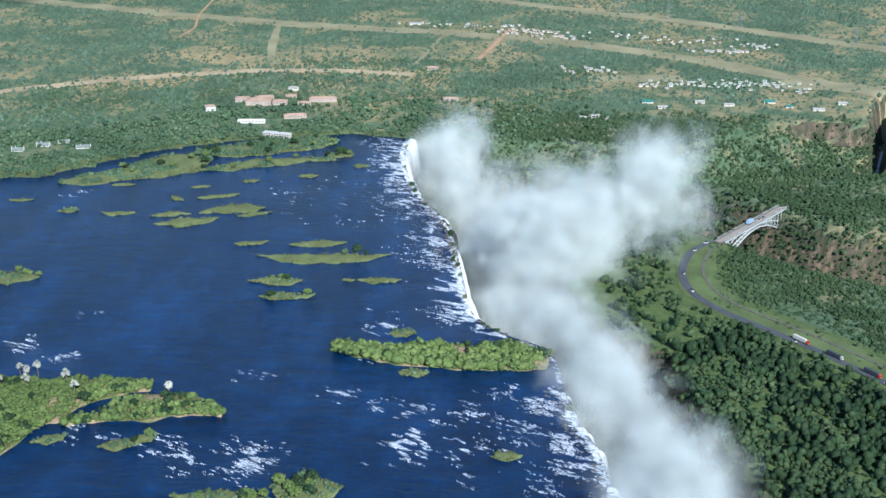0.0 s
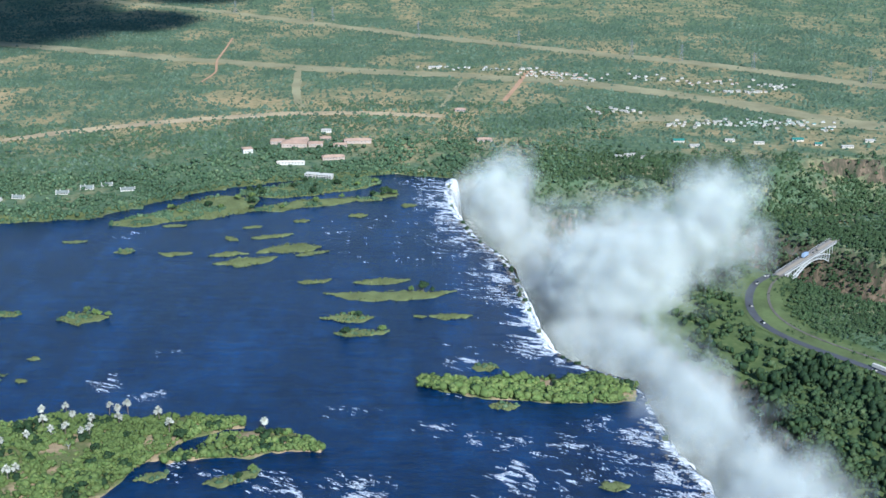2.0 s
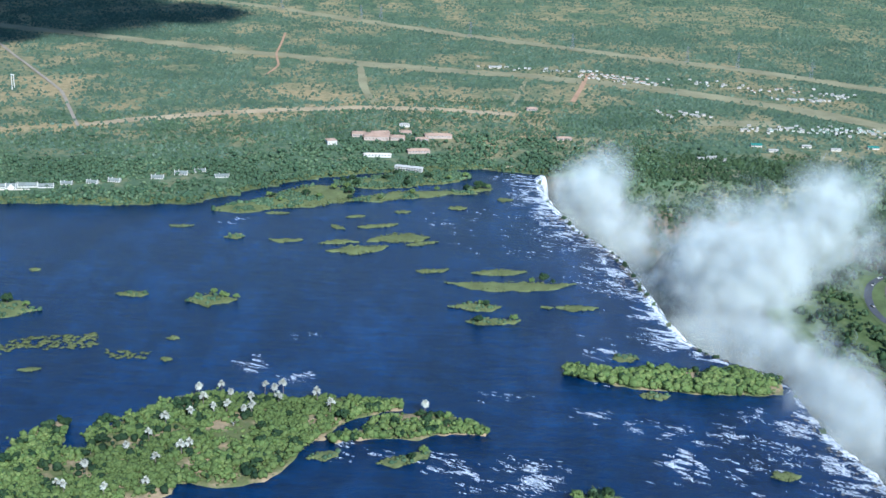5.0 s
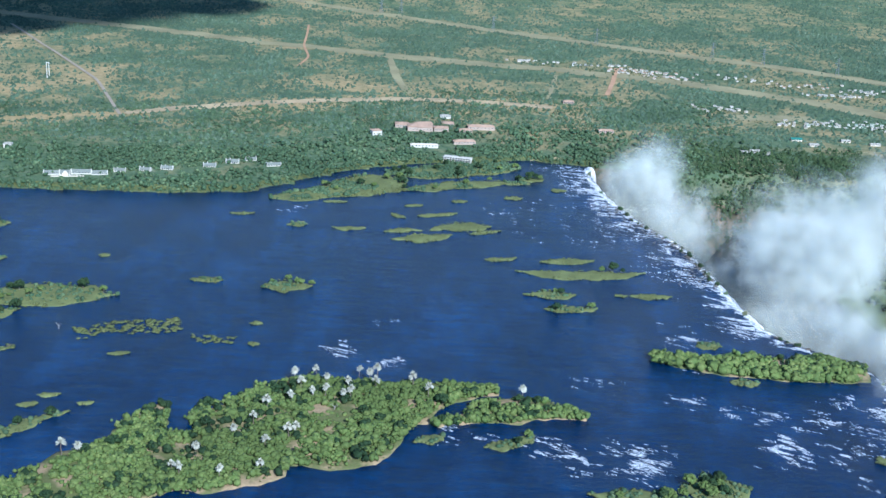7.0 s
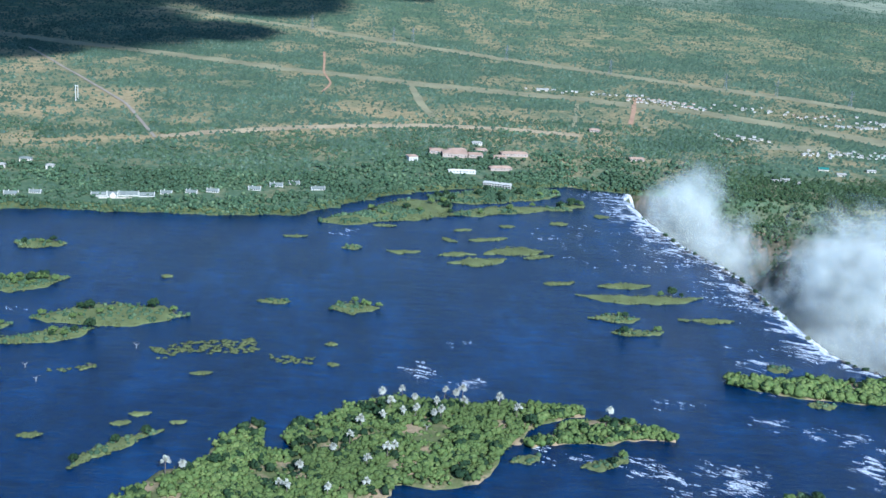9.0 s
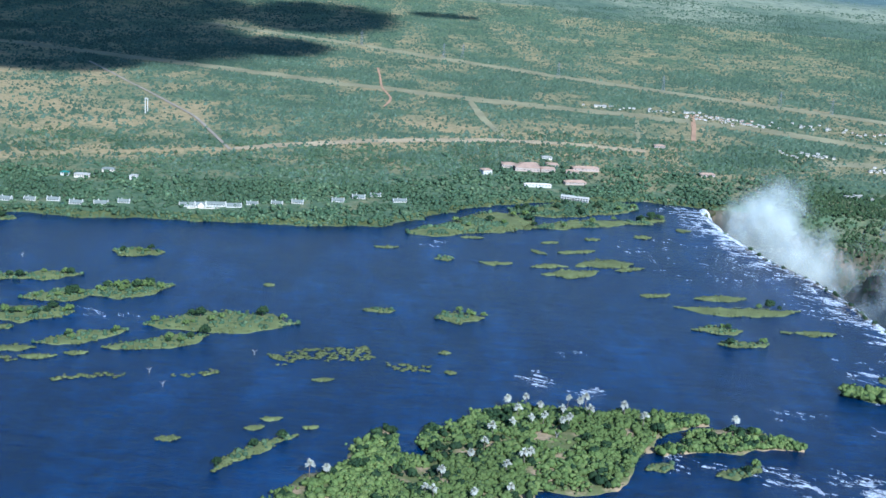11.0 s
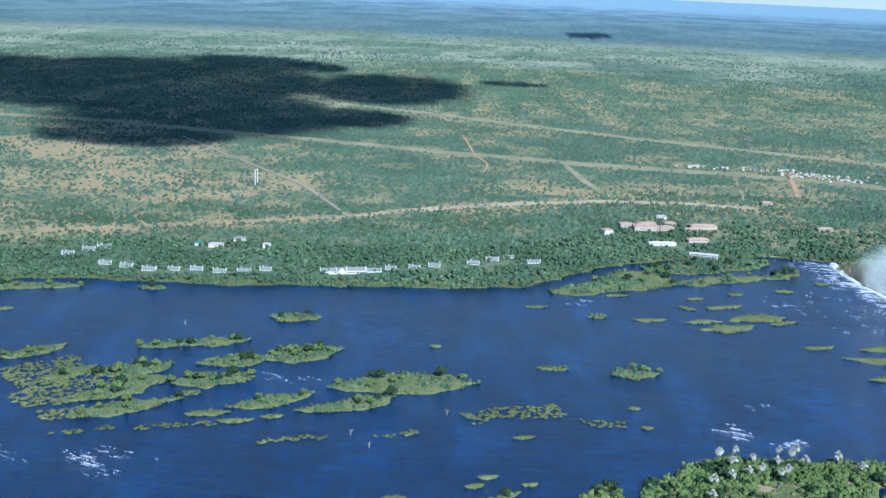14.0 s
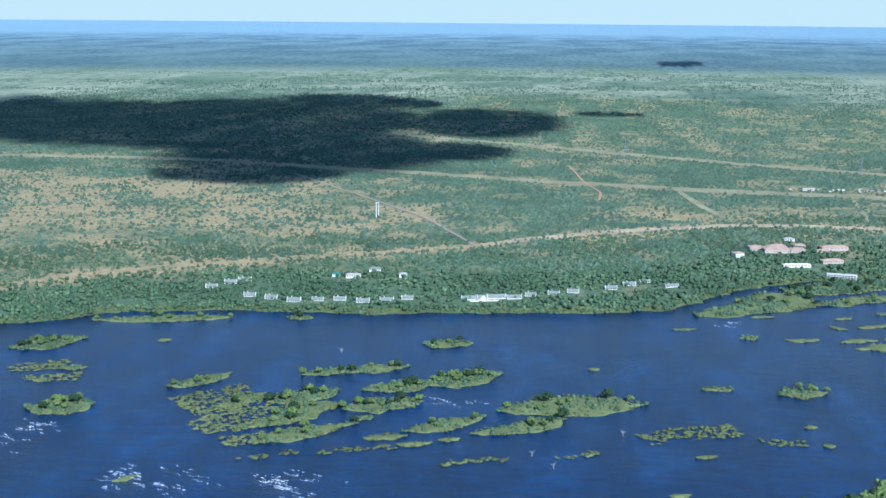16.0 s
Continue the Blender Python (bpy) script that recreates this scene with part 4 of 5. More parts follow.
def scatter(name, n_, box_, dens, lo, hi, material, label, seed, fine=0, nleaf=9, tall=0.85, form=GEM, along_bank=False):
    """Woodland over a stretch of the plan, thinned by a density; one object of many crowns."""
    g_ = np.random.default_rng(seed)
    x = g_.uniform(box_[0], box_[1], n_)
    y = g_.uniform(box_[2], box_[3], n_) + (bank_y(x) if along_bank else 0)
    keep_ = g_.random(n_) < dens(x, y)
    x, y = x[keep_], y[keep_]
    z = land_z(x, y)
    s_ = lo + (hi - lo) * g_.random(len(x)) ** 2.0
    px, py, pz = far_map(x, y, z)
    s_ = s_ * np.hypot(px - HUB[0], py - HUB[1]) / np.maximum(np.hypot(x - HUB[0], y - HUB[1]), 1.0)
    at_ = np.stack([px, py, pz + s_ * tall * 0.45], -1)
    sz = np.stack([s_, s_ * g_.uniform(0.8, 1.2, len(s_)), s_ * tall], -1)
    if fine:
        k = fine
        off = g_.normal(size=(len(x), k, 3)) * np.array([0.5, 0.5, 0.3])
        c_ = (at_[:, None] + off * sz[:, None]).reshape(-1, 3)
        s2 = np.repeat(sz * 0.62, k, 0)
        v, f = join(repeat(*form, c_, s2, g_, 0.38), leaves(c_, s2, len(c_) * nleaf, 0.6, g_))
    else:
        v, f = repeat(*form, at_, sz, g_, 0.3)
    return tagged(new(name, mesh_of(name, v, f, material, True)), label, "woodland", kind="stuff")


def cut_gap(x, y):
    g_ = np.minimum(line_dist(x, y, CUT_A) / 31, line_dist(x, y, CUT_B) / 28)
    return np.where(g_ > 1, 1.0, 0.04) * np.where(line_dist(x, y, CUT_C) > 15, 1.0, 0.22) * np.where(line_dist(x, y, [(-975, 2690), (-763, 2383), (-607, 2160), (-490, 1915)]) > 8, 1.0, 0.03)


VILLAGE = [(235, 2620, 70, 16, 12, 0), (340, 2612, 60, 14, 14, 0), (440, 2565, 60, 22, 44, 2), (505, 2530, 40, 16, 22, 2), (668, 2560, 50, 22, 14, 0), (760, 2520, 50, 22, 18, 2),
           (828, 2435, 45, 16, 30, 0), (905, 2490, 40, 22, 18, 0), (565, 2245, 45, 28, 24, 1), (670, 2160, 45, 25, 16, 1), (771, 2170, 60, 24, 32, 4), (860, 2185, 60, 24, 30, 4), (930, 2150, 50, 20, 10, 3), (560, 1930, 30, 14, 9, 0)]


def village_near(x, y):
    near = np.zeros(np.shape(x))
    for vx, vy, sx, sy, n_, tone in VILLAGE:
        near = np.maximum(near, np.exp(-((x - vx) / (sx * 1.5)) ** 2 - ((y - vy) / (sy * 1.6)) ** 2))
    return near


PATHS = [[(-330, 2940), (-312, 2800), (-296, 2640), (-262, 2500), (-270, 2400)], [(-97, 2560), (-62, 2340), (-30, 2205)], [(399, 2600), (375, 2440), (353, 2315)]]
HOUSE_ROWS = [[(-862, 1570), (-824, 1594)], [(-790, 1528), (-716, 1506), (-654, 1524), (-560, 1540)], [(-490, 1538), (-400, 1574), (-337, 1606), (-281, 1632), (-228, 1668), (-180, 1654)],
              [(-700, 1655), (-630, 1650)], [(-40, 1938), (52, 1938)], [(-2, 1828), (44, 1832)], [(86, 1964), (134, 1970)], [(66, 1860), (104, 1872)], [(52, 1764), (100, 1764)], [(-72, 1884), (-48, 1888)]]


def clear_of(x, y, lines, near, left):
    d_ = np.min([line_dist(x, y, line) for line in lines], axis=0)
    return np.where(d_ > near, 1.0, left)


def on_land(x, y):
    return (~in_river(x, y - 6)) & (land_z(x, y) > 0.3)


def bank_dens(x, y):
    d_ = y - bank_y(x)
    return on_land(x, y) * clear_of(x, y, HOUSE_ROWS, 13, 0.13) * step(0, 4 + 13 * step(0.35, 0.7, cloudy(x / 40, y / 40, 14)), d_) * cut_gap(x, y) * (0.25 + 0.75 * step(0.36, 0.55, cloudy(x / 45, y / 45, 2)))


def bush_dens(x, y):
    d_ = y - bank_y(x)
    west = step(-300, -800, x + 0.3 * (y - 1900)) * step(2700, 2500, y)
    return on_land(x, y) * step(150, 260, d_) * cut_gap(x, y) * clear_of(x, y, PATHS, 9, 0.05) * (1 - 0.8 * village_near(x, y)) * (0.30 + 0.7 * step(0.35, 0.6, cloudy(x / 90, y / 90, 4))) * (1 - 0.55 * west * step(0.62, 0.45, cloudy(x / 160, y / 160, 8, 3)))


def forest_dens(x, y):
    ok = (x > lip_x(y) + 100) & (line_dist(x, y, ROAD) > 13) & (line_dist(x, y, GORGE) > 30)
    verge = step(40, 24, line_dist(x - 16, y - 6, ROAD)) * 0.95
    glade = step(95, 55, np.hypot((x - 590) * 0.9, (y - 1215) * 0.6)) * 0.8
    return ok * (0.40 + 0.60 * step(0.36, 0.50, cloudy(x / 32, y / 32, 6))) * (1 - verge) * (1 - glade)


def gorge_dens(x, y):
    z = land_z(x, y)
    ok = (x > lip_x(y) + 40) & (z > -92)
    drop = np.abs(land_z(x, y + 6) - land_z(x, y - 6)) + np.abs(land_z(x + 6, y) - land_z(x - 6, y))
    top = np.where(z > -3, 0.6 * step(2010, 1900, y + 50 * (cloudy(x / 60, y / 60, 12) - 0.5)), 1.0)
    return ok * top * (0.55 + 0.45 * step(0.36, 0.52, cloudy(x / 40, y / 40, 7))) * (1 - 0.2 * step(9, 15, drop)) * (1 - 0.62 * gorge_bare(x, y)) * (line_dist(x, y, CLEFT[1:]) > 12)


scatter("woodland", 68000, (-1250, 470, 1330, 2010), lambda x, y: bank_dens(x, y) * (y - bank_y(x) < 215), 1.4, 6.6, m_leaf_bank, "dense green riverside trees", 21, 1, 7, 0.85, (ICO_V, ICO_F))
scatter("inland_woodland", 46000, (-1250, 560, 1500, 2300), lambda x, y: bank_dens(x, y) * step(170, 220, y - bank_y(x)) * step(560, 420, y - bank_y(x)) * (line_dist(x, y, CUT_C) > 8), 1.5, 6.0, m_leaf_bank, "green woodland behind the river bank", 26, 1, 5, 0.85, TUFT)
scatter("bank_reeds", 15000, (-1250, 330, -4, 20), lambda x, y: on_land(x, y + 4) * 1.0, 0.8, 2.6, m_reed, "yellow-green reeds along the bank", 27, 0, 0, 0.5, TUFT, True)
scatter("bank_shrubs", 3600, (-1250, 300, -1, 16), lambda x, y: step(0.38, 0.56, cloudy(x / 24, y / 24, 14)) * on_land(x, y + 3), 1.4, 4.8, m_leaf_bank, "green shrubs overhanging the water", 33, 1, 7, 0.9, (ICO_V, ICO_F), True)
scatter("thicket", 26000, (640, 1000, 900, 1420), lambda x, y: forest_dens(x, y) * (x > road_x(y)), 1.4, 4.4, m_leaf_gorge, "low green thicket beyond the road", 29, 1, 3, 1.1, TUFT)
def forest_tone(x, y):
    return cloudy(x / 26, y / 26, 15, 3) + 0.10 * step(640, 740, x) > 0.53


scatter("rainforest", 15000, (560, 960, 730, 1420), lambda x, y: forest_dens(x, y) * (x < road_x(y)) * forest_tone(x, y), 1.6, 7.4, m_leaf_dark, "dense dark green rainforest beside the gorge", 22, 2, 5, 1.3, (ICO_V, ICO_F))
scatter("light_rainforest", 15000, (560, 960, 730, 1420), lambda x, y: forest_dens(x, y) * (x < road_x(y)) * ~forest_tone(x, y), 1.4, 6.0, m_leaf_gorge, "lighter green rainforest beside the gorge", 32, 2, 5, 1.1, (ICO_V, ICO_F))
scatter("gorge_woodland", 50000, (400, 1250, 1440, 2010), lambda x, y: gorge_dens(x, y), 2.2, 6.4, m_leaf_gorge, "green trees clinging to gorge slopes", 23, 1, 3, 1.0, TUFT)
scatter("slope_woodland", 11000, (690, 1120, 1330, 1590), lambda x, y: gorge_dens(x, y) * (line_dist(x, y, [BR_A, BR_B]) > 12), 2.0, 5.2, m_leaf_gorge, "green trees on the gorge slope by the bridge", 28, 1, 3, 1.0, TUFT)
scatter("bush", 125000, (-1900, 1500, 1750, 3300), bush_dens, 0.9, 5.2, m_leaf_far, "scattered green bush and thorn trees", 24, 0, 0, 0.85, TUFT)
scatter("middle_bush", 80000, (-2700, 2500, 3300, 5300), lambda x, y: bush_dens(x, y) * 0.9 + 0.08, 1.5, 5.8, m_leaf_far, "dense green bush on the middle plain", 30, 0, 0, 0.85, TUFT)
scatter("far_bush", 70000, (-4200, 3000, 5200, 9000), lambda x, y: (bush_dens(x, y) * 0.8 + 0.1) * step(9000, 5200, np.hypot(x + 250, y)) * np.where(y > 4600, step(0.44, 0.56, cloudy(x / 800, y / 240, 3, 3)), 1.0), 2.6, 6.6, m_leaf_far, "distant green bush", 25, 0, 0, 0.85, TUFT)

# ---- spray ----
PLUMES_A = [(368, 1700, 30, 34, 34, 32, 0.5), (350, 1680, -10, 40, 40, 50, 1.1), (385, 1599, -40, 43, 43, 45, 1.0), (425, 1640, -24, 36, 36, 36, 0.4), (405, 1480, -50, 30, 60, 34, 0.5), (425, 1400, -45, 30, 55, 36, 0.7)]
PLUMES_B = [(455, 1330, -15, 42, 55, 55, 1.4), (505, 1280, -3, 47, 47, 54, 1.5), (515, 1350, 37, 56, 56, 46, 1.25), (573, 1400, 57, 54, 54, 35, 0.9), (617, 1430, 78, 42, 42, 34, 1.0), (642, 1450, 106, 26, 26, 19, 0.5),
            (552, 1420, 78, 34, 34, 21, 0.7), (650, 1400, 35, 36, 36, 28, 0.4), (486, 1430, 35, 26, 26, 20, 0.25)]
PLUMES_C = [(455, 1215, -40, 30, 50, 40, 1.2), (508, 1180, -22, 41, 41, 36, 1.4), (535, 1110, -25, 38, 45, 40, 1.4), (540, 1060, -14, 33, 40, 34, 1.3), (560, 1005, -10, 33, 40, 32, 1.3), (580, 949, -14, 36, 40, 34, 1.4), (600, 889, -12, 36, 40, 32, 1.5),
            (568, 879, -6, 26, 30, 28, 1.0), (608, 830, -8, 36, 40, 34, 1.4), (568, 800, 0, 30, 30, 30, 1.2), (494, 1039, -6, 21, 24, 17, 0.18)]


def spray(n_, seed):
    """Thousands of soft wisps, thick in the middle and thinning to nothing at the rim."""
    g_ = np.random.default_rng(seed)
    blobs = PLUMES_A + PLUMES_B + PLUMES_C
    vol = np.array([b_[6] * b_[3] * b_[4] * b_[5] for b_ in blobs])
    pick = g_.choice(len(blobs), n_ * 5, p=vol / vol.sum())
    bl = np.array(blobs)[pick]
    p_ = bl[:, :3] + g_.normal(size=(n_ * 5, 3)) * bl[:, 3:6] * 0.60
    dens = cloudy(p_[:, 0] / 70, p_[:, 1] / 70, p_[:, 2] / 70, 3)
    p_ = p_[g_.random(len(p_)) < step(0.28, 0.58, dens)]
    py_ = p_[:, 1]
    face = np.maximum(step(1150, 1180, py_) * step(1340, 1310, py_), step(1590, 1620, py_))
    ok = (p_[:, 0] > lip_x(py_) - 8 - np.clip(p_[:, 2], 0, 30) + face * 20 * step(40, 5, p_[:, 2])) & (p_[:, 2] > -95)
    p_ = p_[ok][:n_]
    n_ = len(p_)
    k = 7
    u = g_.normal(size=(n_, 3))
    u /= np.linalg.norm(u, axis=1)[:, None]
    w_ = np.cross(u, g_.normal(size=(n_, 3)))
    w_ /= np.linalg.norm(w_, axis=1)[:, None]
    v_ = np.cross(u, w_)
    rad = 11.0 + 20.0 * g_.random(n_) ** 1.3
    a = np.arange(k) * 2 * math.pi / k
    rr = rad[:, None] * g_.uniform(0.7, 1.3, (n_, k))
    rim = p_[:, None] + rr[..., None] * (np.cos(a)[None, :, None] * w_[:, None] + np.sin(a)[None, :, None] * v_[:, None])
    top = p_ + u * rad[:, None] * g_.uniform(-0.5, 0.5, (n_, 1))
    vs = np.concatenate([top[:, None], rim], 1).reshape(-1, 3)
    one = np.array([(0, i + 1, (i + 1) % k + 1) for i in range(k)])
    fs = (one[None] + (np.arange(n_) * (k + 1))[:, None, None]).reshape(-1, 3)
    me = mesh_of("spray", vs, fs, m_spray, True)
    thick = np.zeros((n_, k + 1), np.float32)
    thick[:, 0] = g_.uniform(0.05, 0.15, n_)
    me.attributes.new("thick", "FLOAT", "POINT").data.foreach_set("value", thick.ravel())
    return tagged(new("spray", me), "white clouds of spray rising from the gorge", "spray", kind="stuff")


spray(11600, 31)

# ---- clouds overhead, throwing their shade on the plain ----
def cloud(shades, label, seed):
    """Soft flat wisps over given patches of the plain (x, y, z, half-widths), up towards the sun."""
    g_ = np.random.default_rng(seed)
    at_, rad = [], []
    for x, y, z, hx, hy in shades:
        up = (CLOUD_Z - z) / SUN_WAY.z
        k = min(hx, hy)
        n_ = int(110 + 90 * hx * hy / (k * k))
        a, q_ = g_.random(n_) * 6.283, np.sqrt(g_.random(n_)) * 0.86
        u = np.stack([np.cos(a) * q_, np.sin(a) * q_], -1)
        c_ = np.c_[x + u[:, 0] * hx, y + u[:, 1] * hy, np.full(n_, z)] + np.array(SUN_WAY) * up
        c_[:, 2] += g_.normal(size=n_) * 12
        at_.append(c_)
        rad.append(k * g_.uniform(0.22, 0.55, n_))
    p_, rad = np.concatenate(at_), np.concatenate(rad)
    n_, k = len(p_), 9
    a = np.arange(k) * 2 * math.pi / k
    rr = rad[:, None] * g_.uniform(0.6, 1.35, (n_, k))
    rim = p_[:, None] + np.stack([np.cos(a) * rr, np.sin(a) * rr, 0.12 * rr * g_.normal(size=(n_, k))], -1)
    vs = np.concatenate([(p_ + np.c_[0 * rad, 0 * rad, rad * 0.2])[:, None], rim], 1).reshape(-1, 3)
    one = np.array([(0, i + 1, (i + 1) % k + 1) for i in range(k)])
    me = mesh_of("cloud", vs, (one[None] + (np.arange(n_) * (k + 1))[:, None, None]).reshape(-1, 3), m_cloud, True)
    thick = np.zeros((n_, k + 1), np.float32)
    thick[:, 0] = g_.uniform(0.3, 0.7, n_)
    me.attributes.new("thick", "FLOAT", "POINT").data.foreach_set("value", thick.ravel())
    return tagged(new("cloud", me), label, "cloud")


CLOUD_Z = 1100.0
cloud([(-1800, 3380, 50, 520, 320), (-1230, 3600, 50, 520, 290), (-1010, 3080, 4, 360, 400), (-1090, 2695, 3, 240, 160), (-690, 3170, 5, 220, 160), (-1300, 3290, 15, 560, 230),
       (-570, 3640, 40, 230, 250), (-200, 3810, 60, 130, 26), (-1000, 3850, 100, 300, 90)], "flat grey-white cloud high over the plain", 41)
cloud([(75, 4357, 205, 95, 26)], "small white cloud over the far plain", 42)


# dead trees, bleached, in the river and on the palm island
def dead_tree(seed):
    r_ = random.Random(seed)
    root = tagged(new("dead_tree"), "bare bleached dead tree", "dead tree", "dead trees")
    bm = bmesh.new()
    tube(bm, (0, 0, -1.5), (0.4, 0, 4.5), 0.55, 0.35)
    part("trunk", bm, m_dead, root)
    for i in range(7):
        bm = bmesh.new()
        a = i * 0.9 + r_.random()
        z = 2.5 + 0.3 * i
        end = (0.3 + math.cos(a) * 2.6, math.sin(a) * 2.6, z + r_.uniform(1.5, 3.5))
        tube(bm, (0.3, 0, z), end, 0.26, 0.12, 5)
        tube(bm, end, (end[0] * 1.5, end[1] * 1.6, end[2] + 1.0), 0.12, 0.05, 4)
        part("branch", bm, m_dead, root)
    return root


for i, (x, y, z) in enumerate([(-377, 998, 0.0), (-357, 970, 0.0), (-609, 1302, 0.0), (-23, 945, 2.0), (-3, 926, 2.0), (-291, 1061, 0.0)]):
    dead_tree(i).matrix_basis = at_plan(x, y, z, i * 1.3, 0.8)

# ---- white water ----
def braids(x, y, seed):
    """Ridges of noise drawn out along the current: 1 on a thread of white water."""
    return 1 - np.abs(2 * cloudy(x / 19, (y + 0.2 * x) / 7, seed, 3) - 1)


def foam(seed, patches):
    g_ = np.random.default_rng(seed)
    at_, ln, tilt = [], [], []
    # comb of streaks drawn into the crest
    y = np.sort(g_.uniform(705, 1800, 5200))
    y = y[~((y > 1018) & (y < 1165)) & (g_.random(len(y)) < 0.35 + 0.65 * step(0.40, 0.60, cloudy(y / 14, 3.0, seed, 2)))]
    half = (0.8 + 4.2 * g_.random(len(y)) ** 2.2) * (0.6 + 0.8 * cloudy(y / 9, 7.0, seed, 2))
    at_.append(np.stack([lip_x(y) + 1.0 - half * g_.uniform(0.4, 1.8, len(y)), y], -1))
    ln.append(half)
    tilt.append(-0.28 + 0.22 * g_.normal(size=len(y)))
    # broken shelf behind the lip
    y = g_.uniform(720, 1806, 120000)
    zone = np.select([y > 1760, y > 1580, y > 1300, y > 1125, y > 1030], [40, 17, 22, 13, 6], 26)
    back = np.abs(g_.normal(size=len(y))) * zone * 1.3
    x = lip_x(y) - back
    run = 3.5 * g_.normal(size=len(y))
    keep_ = (braids(x, y, 4.0) > 0.90 + 0.0007 * back) & (cloudy(x / 26, y / 26, 9.0, 3) > 0.45)
    at_.append(np.stack([x + run * 0.5, y - run * 0.3 + 0.7 * g_.normal(size=len(y))], -1)[keep_])
    # rapids in open water
    for px, py, sx, sy, n_ in patches:
        p_ = np.array([px, py]) + g_.normal(size=(n_ * 3, 2)) * np.array([sx, sy]) * 0.5
        p_ = p_[(braids(p_[:, 0] * 1.5, p_[:, 1] * 1.5, 2.0) > 0.90) & (cloudy(p_[:, 0] / 12, p_[:, 1] / 12, 5.0, 2) > 0.48)]
        run = g_.normal(size=(len(p_), 4, 1)) * np.array([2.2, -1.2]) + g_.normal(size=(len(p_), 4, 2)) * 0.5
        at_.append((p_[:, None] + run).reshape(-1, 2))
    loose = sum(len(p_) for p_ in at_[1:])
    ln.append(0.45 + 2.0 * g_.random(loose) ** 2.5)
    tilt.append(-0.50 + 0.45 * g_.normal(size=loose))
    p_, ln, a = np.concatenate(at_), np.concatenate(ln), np.concatenate(tilt)
    ok = in_river(p_[:, 0] - 1, p_[:, 1] + 4)
    p_, ln, a = p_[ok], ln[ok], a[ok]
    n_ = len(p_)
    wd = 0.14 + ln * (0.07 + 0.17 * g_.random(n_) ** 2)
    v = np.repeat(GEM_V[None], n_, 0) * (1 + 0.35 * (g_.random((n_, 7, 1)) * 2 - 1))
    v = v * np.stack([ln, wd, 0.14 + 0.2 * wd], -1)[:, None, :]
    c_, s_ = np.cos(a)[:, None], np.sin(a)[:, None]
    v = np.stack([v[..., 0] * c_ - v[..., 1] * s_, v[..., 0] * s_ + v[..., 1] * c_, v[..., 2] + 0.05], -1)
    v[..., 0] += p_[:, :1]
    v[..., 1] += p_[:, 1:]
    f = (GEM_F[None, :5] + (np.arange(n_) * 7)[:, None, None]).reshape(-1, 3)
    return tagged(new("foam", mesh_of("foam", v.reshape(-1, 3), f, m_foam)), "streaks of white water on the rapids", "white water", kind="stuff")


RAPIDS_A = [(239, 1478, 67, 70, 60), (331, 1141, 16, 28, 180), (382, 910, 20, 29, 220), (399, 930, 21, 25, 160), (430, 963, 19, 21, 140), (211, 865, 24, 22, 140), (258, 866, 20, 22, 120), (444, 865, 13, 14, 80), (365, 970, 26, 17, 100), (310, 995, 17, 12, 80), (429, 915, 30, 29, 140), (24, 1133, 13, 10, 40), (-10, 1054, 10, 13, 40), (35, 1037, 15, 13, 50), (156, 1523, 46, 58, 45), (179, 1561, 47, 49, 45), (219, 1023, 28, 13, 30), (466, 938, 21, 39, 100)]
RAPIDS_B = [(-716, 915, 31, 33, 140), (-861, 996, 20, 46, 140), (-584, 907, 30, 26, 140), (-673, 907, 31, 39, 80), (-463, 1147, 31, 16, 50), (-130, 1497, 20, 16, 50), (-16, 1059, 15, 16, 50), (-15, 1057, 12, 18, 80), (114, 887, 21, 14, 120), (175, 886, 21, 17, 120), (211, 872, 16, 13, 80), (264, 880, 21, 21, 100), (87, 913, 16, 10, 60), (398, 1169, 25, 22, 120), (384, 917, 22, 34, 120), (290, 1450, 60, 40, 90), (320, 1058, 12, 8, 40), (250, 891, 30, 21, 100)]
foam(51, RAPIDS_A + RAPIDS_B)

# rocks and bushes along the lip
r_ = random.Random(8)
lip_pts = [Vector((float(lip_x(y)) - r_.uniform(0, 7), y)) for y in [r_.uniform(1300, 1590) for _ in range(110)] + [r_.uniform(1110, 1160) for _ in range(24)]]
tagged(new("lip_rocks", tuft_mesh("lip_rocks", lip_pts, -0.2, 0.9, 2.6, m_rock, r_, 0.6, 0.1, 1)), "dark basalt rocks along the lip of the falls", "rocks", kind="stuff")
tagged(new("lip_bushes", tuft_mesh("lip_bushes", lip_pts[::5], 0.6, 1.4, 3.6, m_leaf_dark, r_, 0.9, 0.5, 10)), "small green bushes among rocks on the lip", "bushes", kind="stuff")


shelf = [Vector((float(lip_x(y)) - abs(r_.gauss(0, 16)), y)) for y in [r_.uniform(1290, 1600) for _ in range(420)] + [r_.uniform(780, 1020) for _ in range(200)]]
tagged(new("shelf_rocks", tuft_mesh("shelf_rocks", shelf, -0.25, 0.6, 2.2, m_rock, r_, 0.3, 0.1, 1)), "flat dark rocks breaking the rapids", "rocks", kind="stuff")


